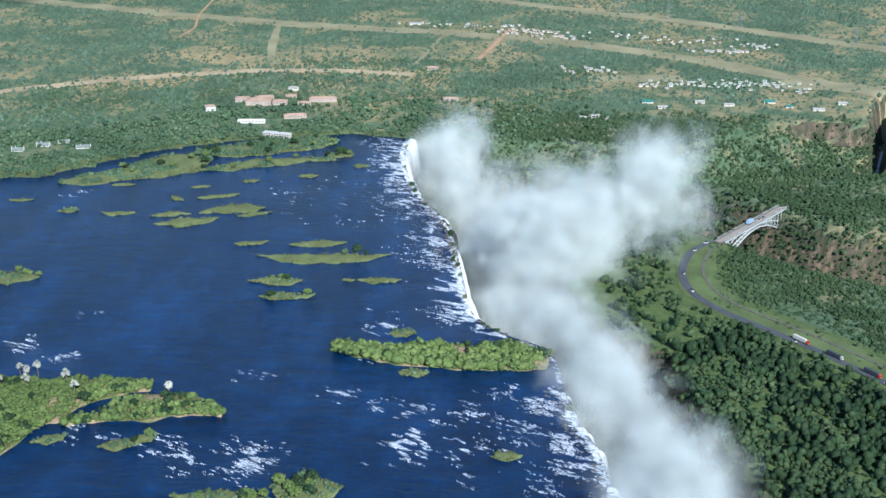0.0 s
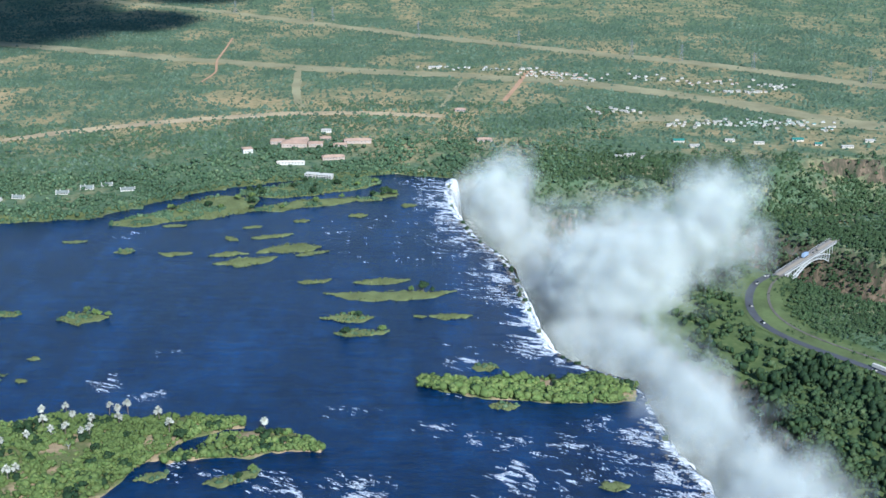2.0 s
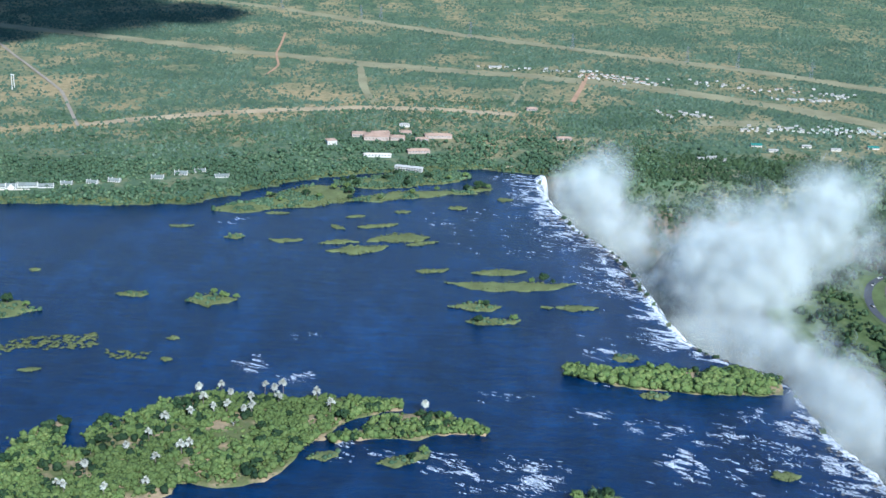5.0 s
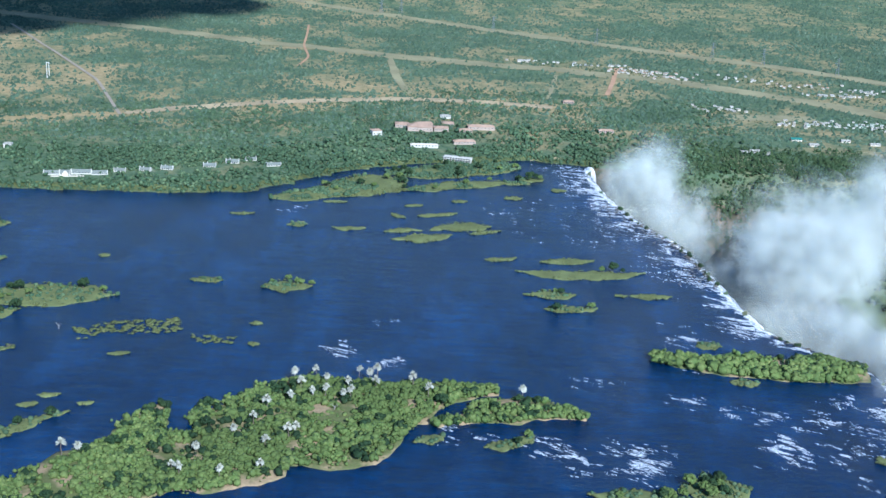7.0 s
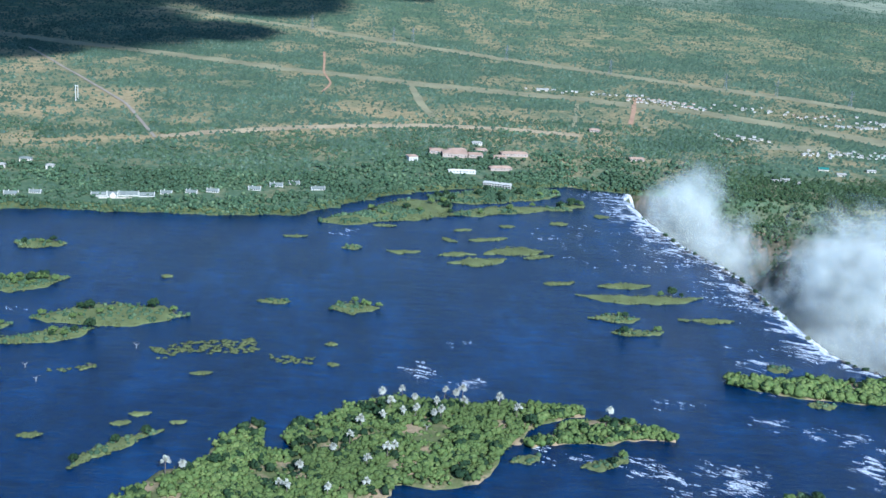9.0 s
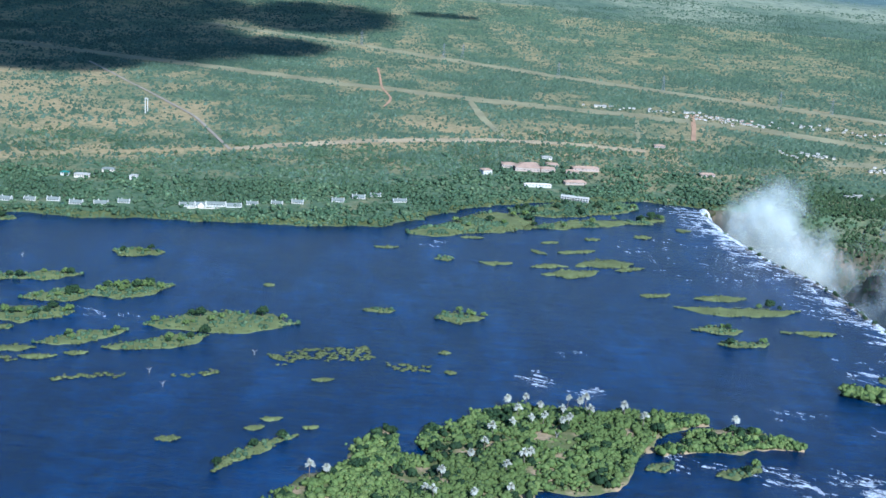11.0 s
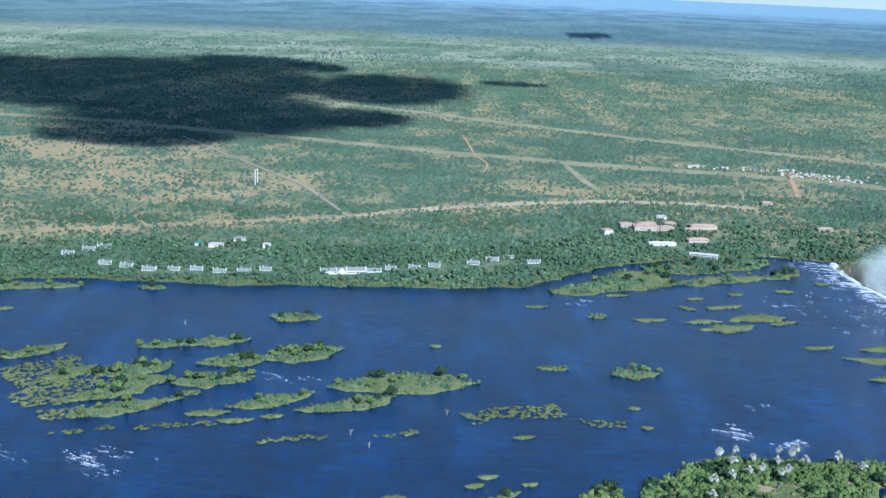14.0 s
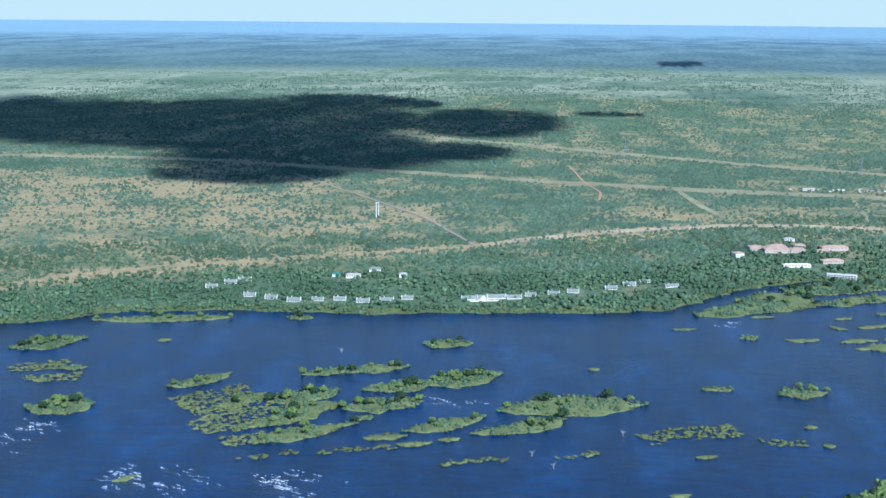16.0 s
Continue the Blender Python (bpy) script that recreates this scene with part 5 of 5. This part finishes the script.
# ---- buildings ----
def gable_roof(bm, x0, y0, x1, y1, z, rise, over=0.5):
    """A pitched roof with thickness, ridge along x."""
    ym = (y0 + y1) / 2
    a = [(x0 - over, y0 - over, z - 0.2), (x0 - over, ym, z + rise), (x0 - over, y1 + over, z - 0.2), (x0 - over, y1 + over, z - 0.45), (x0 - over, ym, z + rise - 0.3), (x0 - over, y0 - over, z - 0.45)]
    b_ = [(x1 + over, p_[1], p_[2]) for p_ in a]
    va, vb = [bm.verts.new(p_) for p_ in a], [bm.verts.new(p_) for p_ in b_]
    for i in range(6):
        j = (i + 1) % 6
        bm.faces.new((va[i], va[j], vb[j], vb[i]))
    bm.faces.new(va[::-1])
    bm.faces.new(vb)


def hip_roof(bm, x0, y0, x1, y1, z, rise, over=0.6):
    x0, y0, x1, y1 = x0 - over, y0 - over, x1 + over, y1 + over
    k = min((y1 - y0) / 2, (x1 - x0) / 2 - 0.2)
    ym = (y0 + y1) / 2
    v = [bm.verts.new(p_) for p_ in ((x0, y0, z), (x1, y0, z), (x1, y1, z), (x0, y1, z), (x0 + k, ym, z + rise), (x1 - k, ym, z + rise))]
    w_ = [bm.verts.new((p_.co.x, p_.co.y, z - 0.3)) for p_ in v[:4]]
    for f in ((v[0], v[1], v[5], v[4]), (v[1], v[2], v[5]), (v[2], v[3], v[4], v[5]), (v[3], v[0], v[4])):
        bm.faces.new(f)
    for i in range(4):
        bm.faces.new((w_[i], w_[(i + 1) % 4], v[(i + 1) % 4], v[i]))
    bm.faces.new(w_[::-1])


def gable_wall(bm, x0, x1, y0, y1, z0, z1, rise, step_=True):
    """A raised white gable end across the house."""
    ym = (y0 + y1) / 2
    pts = [(y0, z0), (y1, z0), (y1, z1 + 0.4), (ym + (y1 - ym) * 0.55, z1 + rise * 0.55), (ym + (y1 - ym) * 0.4, z1 + rise + 0.5), (ym, z1 + rise + 1.1), (ym - (y1 - ym) * 0.4, z1 + rise + 0.5), (ym - (y1 - ym) * 0.55, z1 + rise * 0.55), (y0, z1 + 0.4)]
    a, b_ = [bm.verts.new((x0, y, z)) for y, z in pts], [bm.verts.new((x1, y, z)) for y, z in pts]
    for i in range(len(pts)):
        j = (i + 1) % len(pts)
        bm.faces.new((a[i], a[j], b_[j], b_[i]))
    bm.faces.new(a[::-1])
    bm.faces.new(b_)


def openings(root, x0, x1, y, z, n_, wall_mat, h=1.6, w_=1.3, name="window"):
    """Dark windows in pale frames, set into the wall that faces the river."""
    for i in range(n_):
        x = x0 + (x1 - x0) * (i + 0.5) / n_
        bm = bmesh.new()
        box(bm, x - w_ / 2 - 0.15, y - 0.12, z - 0.15, x + w_ / 2 + 0.15, y + 0.05, z + h + 0.15)
        win = part(name, bm, m_white, root)
        bm = bmesh.new()
        box(bm, x - w_ / 2, y - 0.16, z, x + w_ / 2, y - 0.08, z + h)
        part("pane", bm, m_dark, win)


def cottage(length, depth, label, roof_mat=None, group="cottages along the river"):
    root = tagged(new("cottage"), label, "cottage", group)
    bm = bmesh.new()
    box(bm, 0, 0, -2, length, depth, 2.0)
    part("wall", bm, m_white, root)
    bm = bmesh.new()
    gable_roof(bm, 0.7, 0, length - 0.7, depth, 2.1, 3.4, 0.8)
    part("roof", bm, roof_mat or m_slate, root, "pale grey-green pitched roof")
    for x in (-0.15, length - 0.65):
        bm = bmesh.new()
        gable_wall(bm, x, x + 0.8, -0.25, depth + 0.25, -2, 2.2, 3.3)
        part("gable", bm, m_white, root, "white curved gable end")
    openings(root, 1.5, length - 1.5, 0, -0.1, 5, m_white)
    bm = bmesh.new()
    box(bm, length * 0.3, depth * 0.45, 4, length * 0.3 + 1.2, depth * 0.45 + 1.2, 7.2)
    part("chimney", bm, m_white, root)
    return root


def lodge():
    root = tagged(new("lodge"), "large white riverside lodge with gables and grey roofs", "lodge")
    for x0, x1, y0, y1, h in ((0, 24, 4, 13, 1.8), (24.8, 41, -3, 14, 3.0), (41.8, 72, 6, 16, 2.4), (72.8, 97, 2, 11, 1.8)):
        bm = bmesh.new()
        box(bm, x0, y0, -2, x1, y1, h)
        wing = part("wing", bm, m_white, root)
        bm = bmesh.new()
        gable_roof(bm, x0 + 0.6, y0, x1 - 0.6, y1, h + 0.05, 4.2)
        part("roof", bm, m_slate, root, "pale grey pitched roof")
        for x in (x0 - 0.1, x1 - 0.7):
            bm = bmesh.new()
            gable_wall(bm, x, x + 0.8, y0 - 0.3, y1 + 0.3, -2, h, 4.2)
            part("gable", bm, m_white, root)
        openings(root, x0 + 1.5, x1 - 1.5, y0, 1.2, 6 if x1 - x0 > 20 else 3, m_white, 2.0)
    bm = bmesh.new()
    gv = bmesh.new()
    gable_wall(gv, -0.4, 0.4, -5, 5, -2, 3.6, 3.4)
    bmesh.ops.rotate(gv, verts=gv.verts, matrix=Matrix.Rotation(radians(90), 3, "Z"))
    bmesh.ops.translate(gv, verts=gv.verts, vec=(33.5, -3.6, 0))
    part("front_gable", gv, m_cream, root, "tall cream front gable")
    box(bm, 12, -6, -2, 62, -3.8, 0.6)
    part("terrace", bm, m_cream, root)
    for i in range(12):
        bm = bmesh.new()
        tube(bm, (14 + i * 1.6 + (26 if i > 5 else 0), -4.6, 0.5), (14 + i * 1.6 + (26 if i > 5 else 0), -4.6, 4.4), 0.25, 0.22)
        part("column", bm, m_white, root)
    return root


def hall(length, depth, h, wall_mat, roof_mat, label, n_win=6, hip=True, category="building", name="hall"):
    root = tagged(new(name), label, category)
    bm = bmesh.new()
    box(bm, 0, 0, -2, length, depth, h)
    part("wall", bm, wall_mat, root)
    bm = bmesh.new()
    (hip_roof if hip else gable_roof)(bm, 0, 0, length, depth, h + 0.05, depth * (0.22 if depth < 13 else 0.14))
    part("roof", bm, roof_mat, root)
    openings(root, 1, length - 1, 0, 1.0, n_win, wall_mat)
    return root


def set_at(ob, x, y, turn=0.0, lift=0.0):
    ob.matrix_basis = at_plan(x, y, float(land_z(x, y)) + lift, radians(turn))
    return ob


def facing(x, y):
    """Turn of a house on the bank, its front to the water."""
    return math.degrees(math.atan2(float(bank_y(x + 40) - bank_y(x - 40)), 80)) * 0.7


first = cottage(20, 9, "long white gabled cottage with a pale grey-green roof")
COTTAGES = [(-360, 1604), (-333, 1617), (-278, 1642), (-251, 1668), (-225, 1686), (-782, 1536), (-750, 1527), (-716, 1515), (-683, 1524),
            (-654, 1531), (-621, 1524), (-589, 1529), (-562, 1549), (-849, 1578), (-829, 1606), (-812, 1620), (-392, 1590)]
for i, (x, y) in enumerate(COTTAGES):
    ob = first if i == 0 else copy_thing(first, Matrix())
    set_at(ob, x - 8, y, facing(x, y) + (i * 37 % 17) - 8, 0.6)
    ob.matrix_basis = ob.matrix_basis @ Matrix.Scale(0.80 + 0.05 * (i % 4), 4)
big = cottage(28, 13, "taller white gabled house at the end of the row", group="")
set_at(big, -198, 1666, 20, 0.8)
big.matrix_basis = big.matrix_basis @ Matrix.Scale(0.75, 4)
manor = set_at(lodge(), -486, 1552, 14, 0.8)
manor.matrix_basis = manor.matrix_basis @ Matrix.Scale(0.88, 4)
set_at(hall(12, 8, 3, m_white, m_green, "small hall with a bright green roof", 3), -690, 1668, 5, 2)
set_at(hall(22, 9, 3.4, m_cream, m_tin, "white hall with a pale green-white roof", 6), -668, 1662, 8, 2)
set_at(hall(18, 10, 3.4, m_cream, m_slate, "shed with a pale grey-green roof", 4), -640, 1705, 8, 2)
set_at(hall(12, 9, 4, m_white, m_tin, "small white house among trees", 2), -590, 1675, 8, 2)

# the resort with pink roofs, and the white terrace building by the falls
PINK = [(-34, 1950, 22, 18, 5, 4.5), (-12, 1934, 42, 26, 6, 5.5), (32, 1942, 24, 16, 8, 4.5), (0, 1960, 30, 14, 20, 5.0), (44, 1980, 20, 14, 10, 4.0), (88, 1970, 46, 12, 10, 4.0),
        (68, 1866, 36, 12, 16, 3.5), (74, 1944, 22, 10, 10, 3.5), (312, 2003, 26, 9, 8, 3.5), (262, 2216, 20, 10, 4, 3.5)]
for x, y, ln, dp, turn, h in PINK:
    set_at(hall(ln, dp, h, m_pinkwall, m_pink, "resort block with pink walls and a pale pink roof", 7, name="resort_block"), x, y, turn, 1.5)
set_at(hall(18, 9, 3.2, m_white, m_tin, "small white resort block with a pale roof", 4, name="resort_block"), 38, 2036, 8, 1.5)
set_at(hall(44, 8, 3, m_white, m_cream, "low white block with a pale roof", 8, name="resort_block"), 0, 1832, 8, 1.5)
set_at(hall(16, 15, 6, m_white, m_pink, "white house with a pinkish roof among trees", 3, name="resort_block"), -66, 1888, 25, 1.5)


def terrace():
    root = tagged(new("terrace_building"), "long white two-storey terrace with open arches", "building")
    bm = bmesh.new()
    box(bm, 0, 3, -2, 50, 12, 5.4)
    part("wall", bm, m_white, root)
    for z in (2.4, 5.4):
        bm = bmesh.new()
        box(bm, -1, -1, z, 51, 13, z + 0.6)
        part("slab", bm, m_white, root)
    for i in range(11):
        bm = bmesh.new()
        box(bm, i * 5 - 0.4, -0.8, -2, i * 5 + 0.4, 0, 5.4)
        part("column", bm, m_white, root)
    openings(root, 1, 49, 3, 0.2, 10, m_white, 2.0, 3.4)
    openings(root, 1, 49, 3, 3.1, 10, m_white, 2.0, 3.4)
    return root


front = set_at(terrace(), 55, 1776, -10, 2.5)
front.matrix_basis = front.matrix_basis @ Matrix.Scale(0.85, 4)


# village and town houses
def small_house(wall_mat, roof_mat, label):
    root = tagged(new("house"), label, "house", "houses of the village")
    bm = bmesh.new()
    box(bm, 0, 0, -2, 12, 8, 3.4)
    part("wall", bm, wall_mat, root)
    bm = bmesh.new()
    gable_roof(bm, 0, 0, 12, 8, 3.5, 1.6)
    part("roof", bm, roof_mat, root)
    openings(root, 1, 11, 0, 1.0, 3, wall_mat)
    return root


KINDS = [small_house(m_white, m_tin, "small white house with a pale tin roof"), small_house(m_cream, m_tin, "small cream house with a pale tin roof"),
         small_house(m_white, m_rust, "small white house with a rusty roof"), small_house(m_white, m_green, "small white house with a green roof"), small_house(m_white, m_mint, "small white house with a pale mint roof")]
placed = [False] * 5
r_ = random.Random(77)
for x, y, sx, sy, n_, tone in VILLAGE:
    for _ in range(n_):
        k = r_.choice((0, 1, 1, tone, tone))
        hx, hy = x + r_.gauss(0, sx * 0.6), y + r_.gauss(0, sy * 0.6)
        ob = copy_thing(KINDS[k], Matrix()) if placed[k] else KINDS[k]
        placed[k] = True
        px, py, pz = (float(v) for v in far_map(hx, hy, land_z(hx, hy) + 1.2))
        ob.matrix_basis = at_plan(px, py, pz, r_.uniform(-0.4, 0.4), r_.uniform(0.36, 0.58))
for x, y, ln, dp, rm, lab in ((648, 2034, 34, 20, m_green, "long shed with a bright green roof"), (855, 2062, 36, 20, m_green, "large shed with a turquoise roof"), (888, 2038, 22, 14, m_green, "small shed with a turquoise roof"),
                              (738, 2048, 30, 14, m_tin, "long white store with a tin roof"), (785, 2036, 32, 12, m_tin, "long low store with a pale roof"), (182, 2610, 50, 16, m_tin, "long white compound building"),
                              (672, 2004, 30, 16, m_tin, "grey roofed shed near the gorge"), (930, 2024, 36, 14, m_tin, "border post with a pale flat roof"), (980, 2066, 30, 16, m_tin, "white tank building on the plateau"), (560, 1934, 14, 10, m_tin, "white house on the plateau")):
    set_at(hall(ln * 0.55, dp * 0.5, 2.8, m_cream, rm, lab, 6, False, name="shed"), x, y, 6, 0.8)


# shade trees between the houses
def village_dens(x, y):
    near = village_near(x, y)
    field = (line_dist(x, y, [(560, 2185), (652, 2203), (735, 2214)]) > 24) & (line_dist(x, y, [(900, 2190), (1012, 2185), (1100, 2170)]) > 32)
    return near * field * on_land(x, y)


scatter("village_trees", 10000, (130, 1020, 1880, 2680), village_dens, 1.8, 4.6, m_leaf_bank, "round shade trees between village houses", 61, 1, 5)

# ---- bridge ----
m_deck = plain("worn_concrete", (0.21, 0.19, 0.165), 0.9, 0.2, 0.1)


def bridge(a, b_, width, z):
    root = tagged(new("arch_bridge"), "silver steel arch bridge carrying a road over the gorge", "bridge")
    a, b_ = Vector((*a, z)), Vector((*b_, z))
    d_ = (b_ - a)
    ln = d_.length
    d_.normalize()
    s_ = Vector((-d_.y, d_.x, 0))
    w_ = width / 2

    def beam(name, p0, p1, r0, label=""):
        bm = bmesh.new()
        tube(bm, p0, p1, r0, r0, 4)
        return part(name, bm, m_steel, root, label)

    bm = bmesh.new()
    c_ = [a - s_ * w_ - d_ * 8, a + s_ * w_ - d_ * 8, b_ + s_ * w_ + d_ * 8, b_ - s_ * w_ + d_ * 8]
    lo = [bm.verts.new(p_ - Vector((0, 0, 1.2))) for p_ in c_]
    hi = [bm.verts.new(p_) for p_ in c_]
    bm.faces.new(hi)
    bm.faces.new(lo[::-1])
    for i in range(4):
        bm.faces.new((lo[i], lo[(i + 1) % 4], hi[(i + 1) % 4], hi[i]))
    part("deck", bm, m_deck, root, "pale grey road deck")
    bm = bmesh.new()
    c_ = [a + s_ * (-w_ * 0.5) - d_ * 8, a + s_ * (w_ * 0.45) - d_ * 8, b_ + s_ * (w_ * 0.45) + d_ * 8, b_ + s_ * (-w_ * 0.5) + d_ * 8]
    bm.faces.new([bm.verts.new(p_ + Vector((0, 0, 0.08))) for p_ in c_])
    part("carriageway", bm, m_oldroad, root)
    for side in (-w_, w_):
        beam("parapet", a + s_ * side + Vector((0, 0, 1.3)), b_ + s_ * side + Vector((0, 0, 1.3)), 0.28)
        beam("edge_girder", a + s_ * side - Vector((0, 0, 1.4)), b_ + s_ * side - Vector((0, 0, 1.4)), 0.9)
    n_ = 18

    def arch(u, drop, rise):
        return drop - (drop - rise) * (1 - (2 * u - 1) ** 2)
    for side in (-w_ * 0.9, w_ * 0.9):
        prev = None
        for i in range(n_ + 1):
            u = 0.03 + 0.94 * i / n_
            base = a + d_ * ln * u + s_ * side
            up, lo = base - Vector((0, 0, arch(u, 22, 2.2))), base - Vector((0, 0, arch(u, 37, 6.5)))
            beam("post", base - Vector((0, 0, 1.2)), up, 0.45)
            beam("web", up, lo, 0.4)
            if prev:
                beam("upper_chord", prev[0], up, 0.75)
                beam("lower_chord", prev[1], lo, 0.85)
                beam("diagonal", prev[1] if i <= n_ / 2 else prev[0], up if i <= n_ / 2 else lo, 0.35)
            prev = (up, lo)
        for u in (0.0, 1.0):
            p_ = a + d_ * ln * u + s_ * side
            beam("tower", p_ - Vector((0, 0, 1)), p_ - Vector((0, 0, 40)), 0.9)
    return root


bridge(BR_A, BR_B, 11, 5.0)


# ---- vehicles ----
def wheel_set(root, xs, half):
    for x in xs:
        for y in (-half, half):
            bm = bmesh.new()
            tube(bm, (x, y - 0.2, 0.65), (x, y + 0.2, 0.65), 0.65, 0.65, 8)
            part("wheel", bm, m_dark, root)


m_redpaint, m_bluepaint = plain("red_paint", (0.55, 0.07, 0.04), 0.4, 0.1), plain("blue_paint", (0.30, 0.38, 0.48), 0.4, 0.1)
m_tarp = plain("dark_tarpaulin", (0.05, 0.06, 0.07), 0.8, 0.2)


def truck(cab_mat, box_mat, label, long_=20.0):
    root = tagged(new("truck"), label, "truck")
    bm = bmesh.new()
    box(bm, 0, -1.8, 1.4, long_, 1.8, 6.0)
    bmesh.ops.bevel(bm, geom=list(bm.edges), offset=0.12, segments=1, affect="EDGES")
    part("trailer", bm, box_mat, root)
    bm = bmesh.new()
    box(bm, long_ + 0.8, -1.8, 1.0, long_ + 4.2, 1.8, 5.2)
    bmesh.ops.bevel(bm, geom=list(bm.edges), offset=0.35, segments=2, affect="EDGES")
    cab = part("cab", bm, cab_mat, root)
    bm = bmesh.new()
    box(bm, long_ + 4.15, -1.5, 3.2, long_ + 4.3, 1.5, 4.7)
    part("windscreen", bm, m_dark, cab)
    bm = bmesh.new()
    box(bm, -0.2, -1.2, 0.8, long_ + 4, 1.2, 1.4)
    part("chassis", bm, m_tarp, root)
    wheel_set(root, (2, 3.6, 5.2, long_ - 2, long_ + 2.6), 1.6)
    return root


def car(body_mat, label):
    root = tagged(new("car"), label, "car")
    bm = bmesh.new()
    box(bm, 0, -1.4, 0.6, 6.6, 1.4, 1.7)
    bmesh.ops.bevel(bm, geom=list(bm.edges), offset=0.25, segments=2, affect="EDGES")
    body = part("body", bm, body_mat, root)
    bm = bmesh.new()
    box(bm, 1.2, -1.25, 1.65, 5.0, 1.25, 2.7)
    for v in bm.verts:
        if v.co.z > 2:
            v.co.x = 3.1 + (v.co.x - 3.1) * 0.75
            v.co.y *= 0.85
    part("cabin", bm, m_dark, body)
    wheel_set(root, (1.2, 5.2), 1.25)
    return root


def along(path_, u, side=0.0):
    """A place and turn on a line of points: u from 0 to 1."""
    pts = [Vector(p_) for p_ in path_]
    lens = [(q_ - p_).length for p_, q_ in zip(pts[:-1], pts[1:])]
    t = u * sum(lens)
    for p_, q_, ln in zip(pts[:-1], pts[1:], lens):
        if t <= ln or ln == lens[-1] and q_ == pts[-1]:
            d_ = (q_ - p_).normalized()
            c_ = p_ + d_ * t + Vector((-d_.y, d_.x)) * side
            return c_.x, c_.y, math.degrees(math.atan2(d_.y, d_.x))
        t -= ln


QUEUE = [(740, 1145), (775, 1104), (811, 1059), (845, 1014)]
for u, side, ob in ((0.0, 2.2, truck(m_redpaint, m_white, "white box truck with a red cab waiting on the road")), (0.02, -3.4, car(m_white, "white car on the tarred road")),
                    (0.24, 2.2, truck(m_white, m_tarp, "lorry with a dark cover and white cab")), (0.42, -3.2, car(m_redpaint, "red car on the road")),
                    (0.50, 2.2, truck(m_redpaint, m_tarp, "lorry with a red cab and dark trailer")), (0.66, -3.2, car(m_cream, "pale car on the road")),
                    (0.72, 2.2, truck(m_white, m_tarp, "long dark lorry with a white cab")), (0.86, -3.4, car(m_redpaint, "orange-red car on the road"))):
    x, y, turn = along(QUEUE, u, side)
    set_at(ob, x, y, turn, 0.95)
    ob.matrix_basis = ob.matrix_basis @ Matrix.Scale(0.78, 4)
for u, ob in ((0.42, truck(m_bluepaint, m_bluepaint, "blue bus-like lorry on the bridge", 10.0)), (0.55, car(m_white, "white car on the bridge")), (0.62, car(m_tin, "silver car on the bridge"))):
    x, y, turn = along([BR_A, BR_B], u, 1.5 if u < 0.5 else -2.0)
    ob.matrix_basis = at_plan(x, y, 5.1, radians(turn))
for u, mt, lab in ((0.04, m_white, "white car parked at the bridge end"), (0.10, m_white, "white van at the road bend"), (0.24, m_tin, "grey car on the bend"), (0.33, m_white, "white car on the bend")):
    x, y, turn = along(ROAD, u, 4.0)
    set_at(car(mt, lab), x, y, turn, 0.95)


# ---- masts ----
def pylon():
    root = tagged(new("pylon"), "grey steel lattice power pylon in bush", "pylon", "pylons along the cutting")
    bm = bmesh.new()
    for sx, sy in ((-1, -1), (1, -1), (1, 1), (-1, 1)):
        tube(bm, (sx * 4, sy * 4, -1), (sx * 0.8, sy * 0.8, 30), 0.24, 0.2, 4)
        tube(bm, (sx * 0.8, sy * 0.8, 30), (0, 0, 40), 0.2, 0.16, 4)
    for i in range(7):
        z0, z1 = i * 4.3, i * 4.3 + 4.3
        w0, w1 = 4 - 3.2 * z0 / 30, 4 - 3.2 * z1 / 30
        for p_, q_ in (((-1, -1), (1, -1)), ((1, -1), (1, 1)), ((1, 1), (-1, 1)), ((-1, 1), (-1, -1))):
            tube(bm, (p_[0] * w0, p_[1] * w0, z0), (q_[0] * w1, q_[1] * w1, z1), 0.13, 0.13, 3)
    part("lattice", bm, m_pylon, root)
    for z, w_ in ((27, 8), (32, 7), (36, 5)):
        bm = bmesh.new()
        tube(bm, (-w_, 0, z), (w_, 0, z), 0.3, 0.3, 4)
        part("crossarm", bm, m_pylon, root)
    return root


py0 = pylon()
for i, (x, y) in enumerate([(-121, 3252), (-173, 3230), (126, 3018), (378, 2911), (-410, 3370), (641, 2806), (749, 2752), (896, 2669), (1113, 2539), (1160, 2500)]):
    ob = py0 if i == 0 else copy_thing(py0, Matrix())
    px, py, pz = (float(v) for v in far_map(x, y, land_z(x, y)))
    ob.matrix_basis = at_plan(px, py, pz, -0.45)

mast = tagged(new("twin_mast"), "tall pale twin-legged tower in bush", "tower")
for x in (-2.2, 2.2):
    bm = bmesh.new()
    tube(bm, (x, 0, -1), (x, 0, 30), 0.85, 0.75, 8)
    part("leg", bm, m_white, mast)
for z in (1.5, 28.5):
    bm = bmesh.new()
    box(bm, -3.2, -1.2, z, 3.2, 1.2, z + 1.2)
    part("platform", bm, m_white, mast)
set_at(mast, -694, 2148)
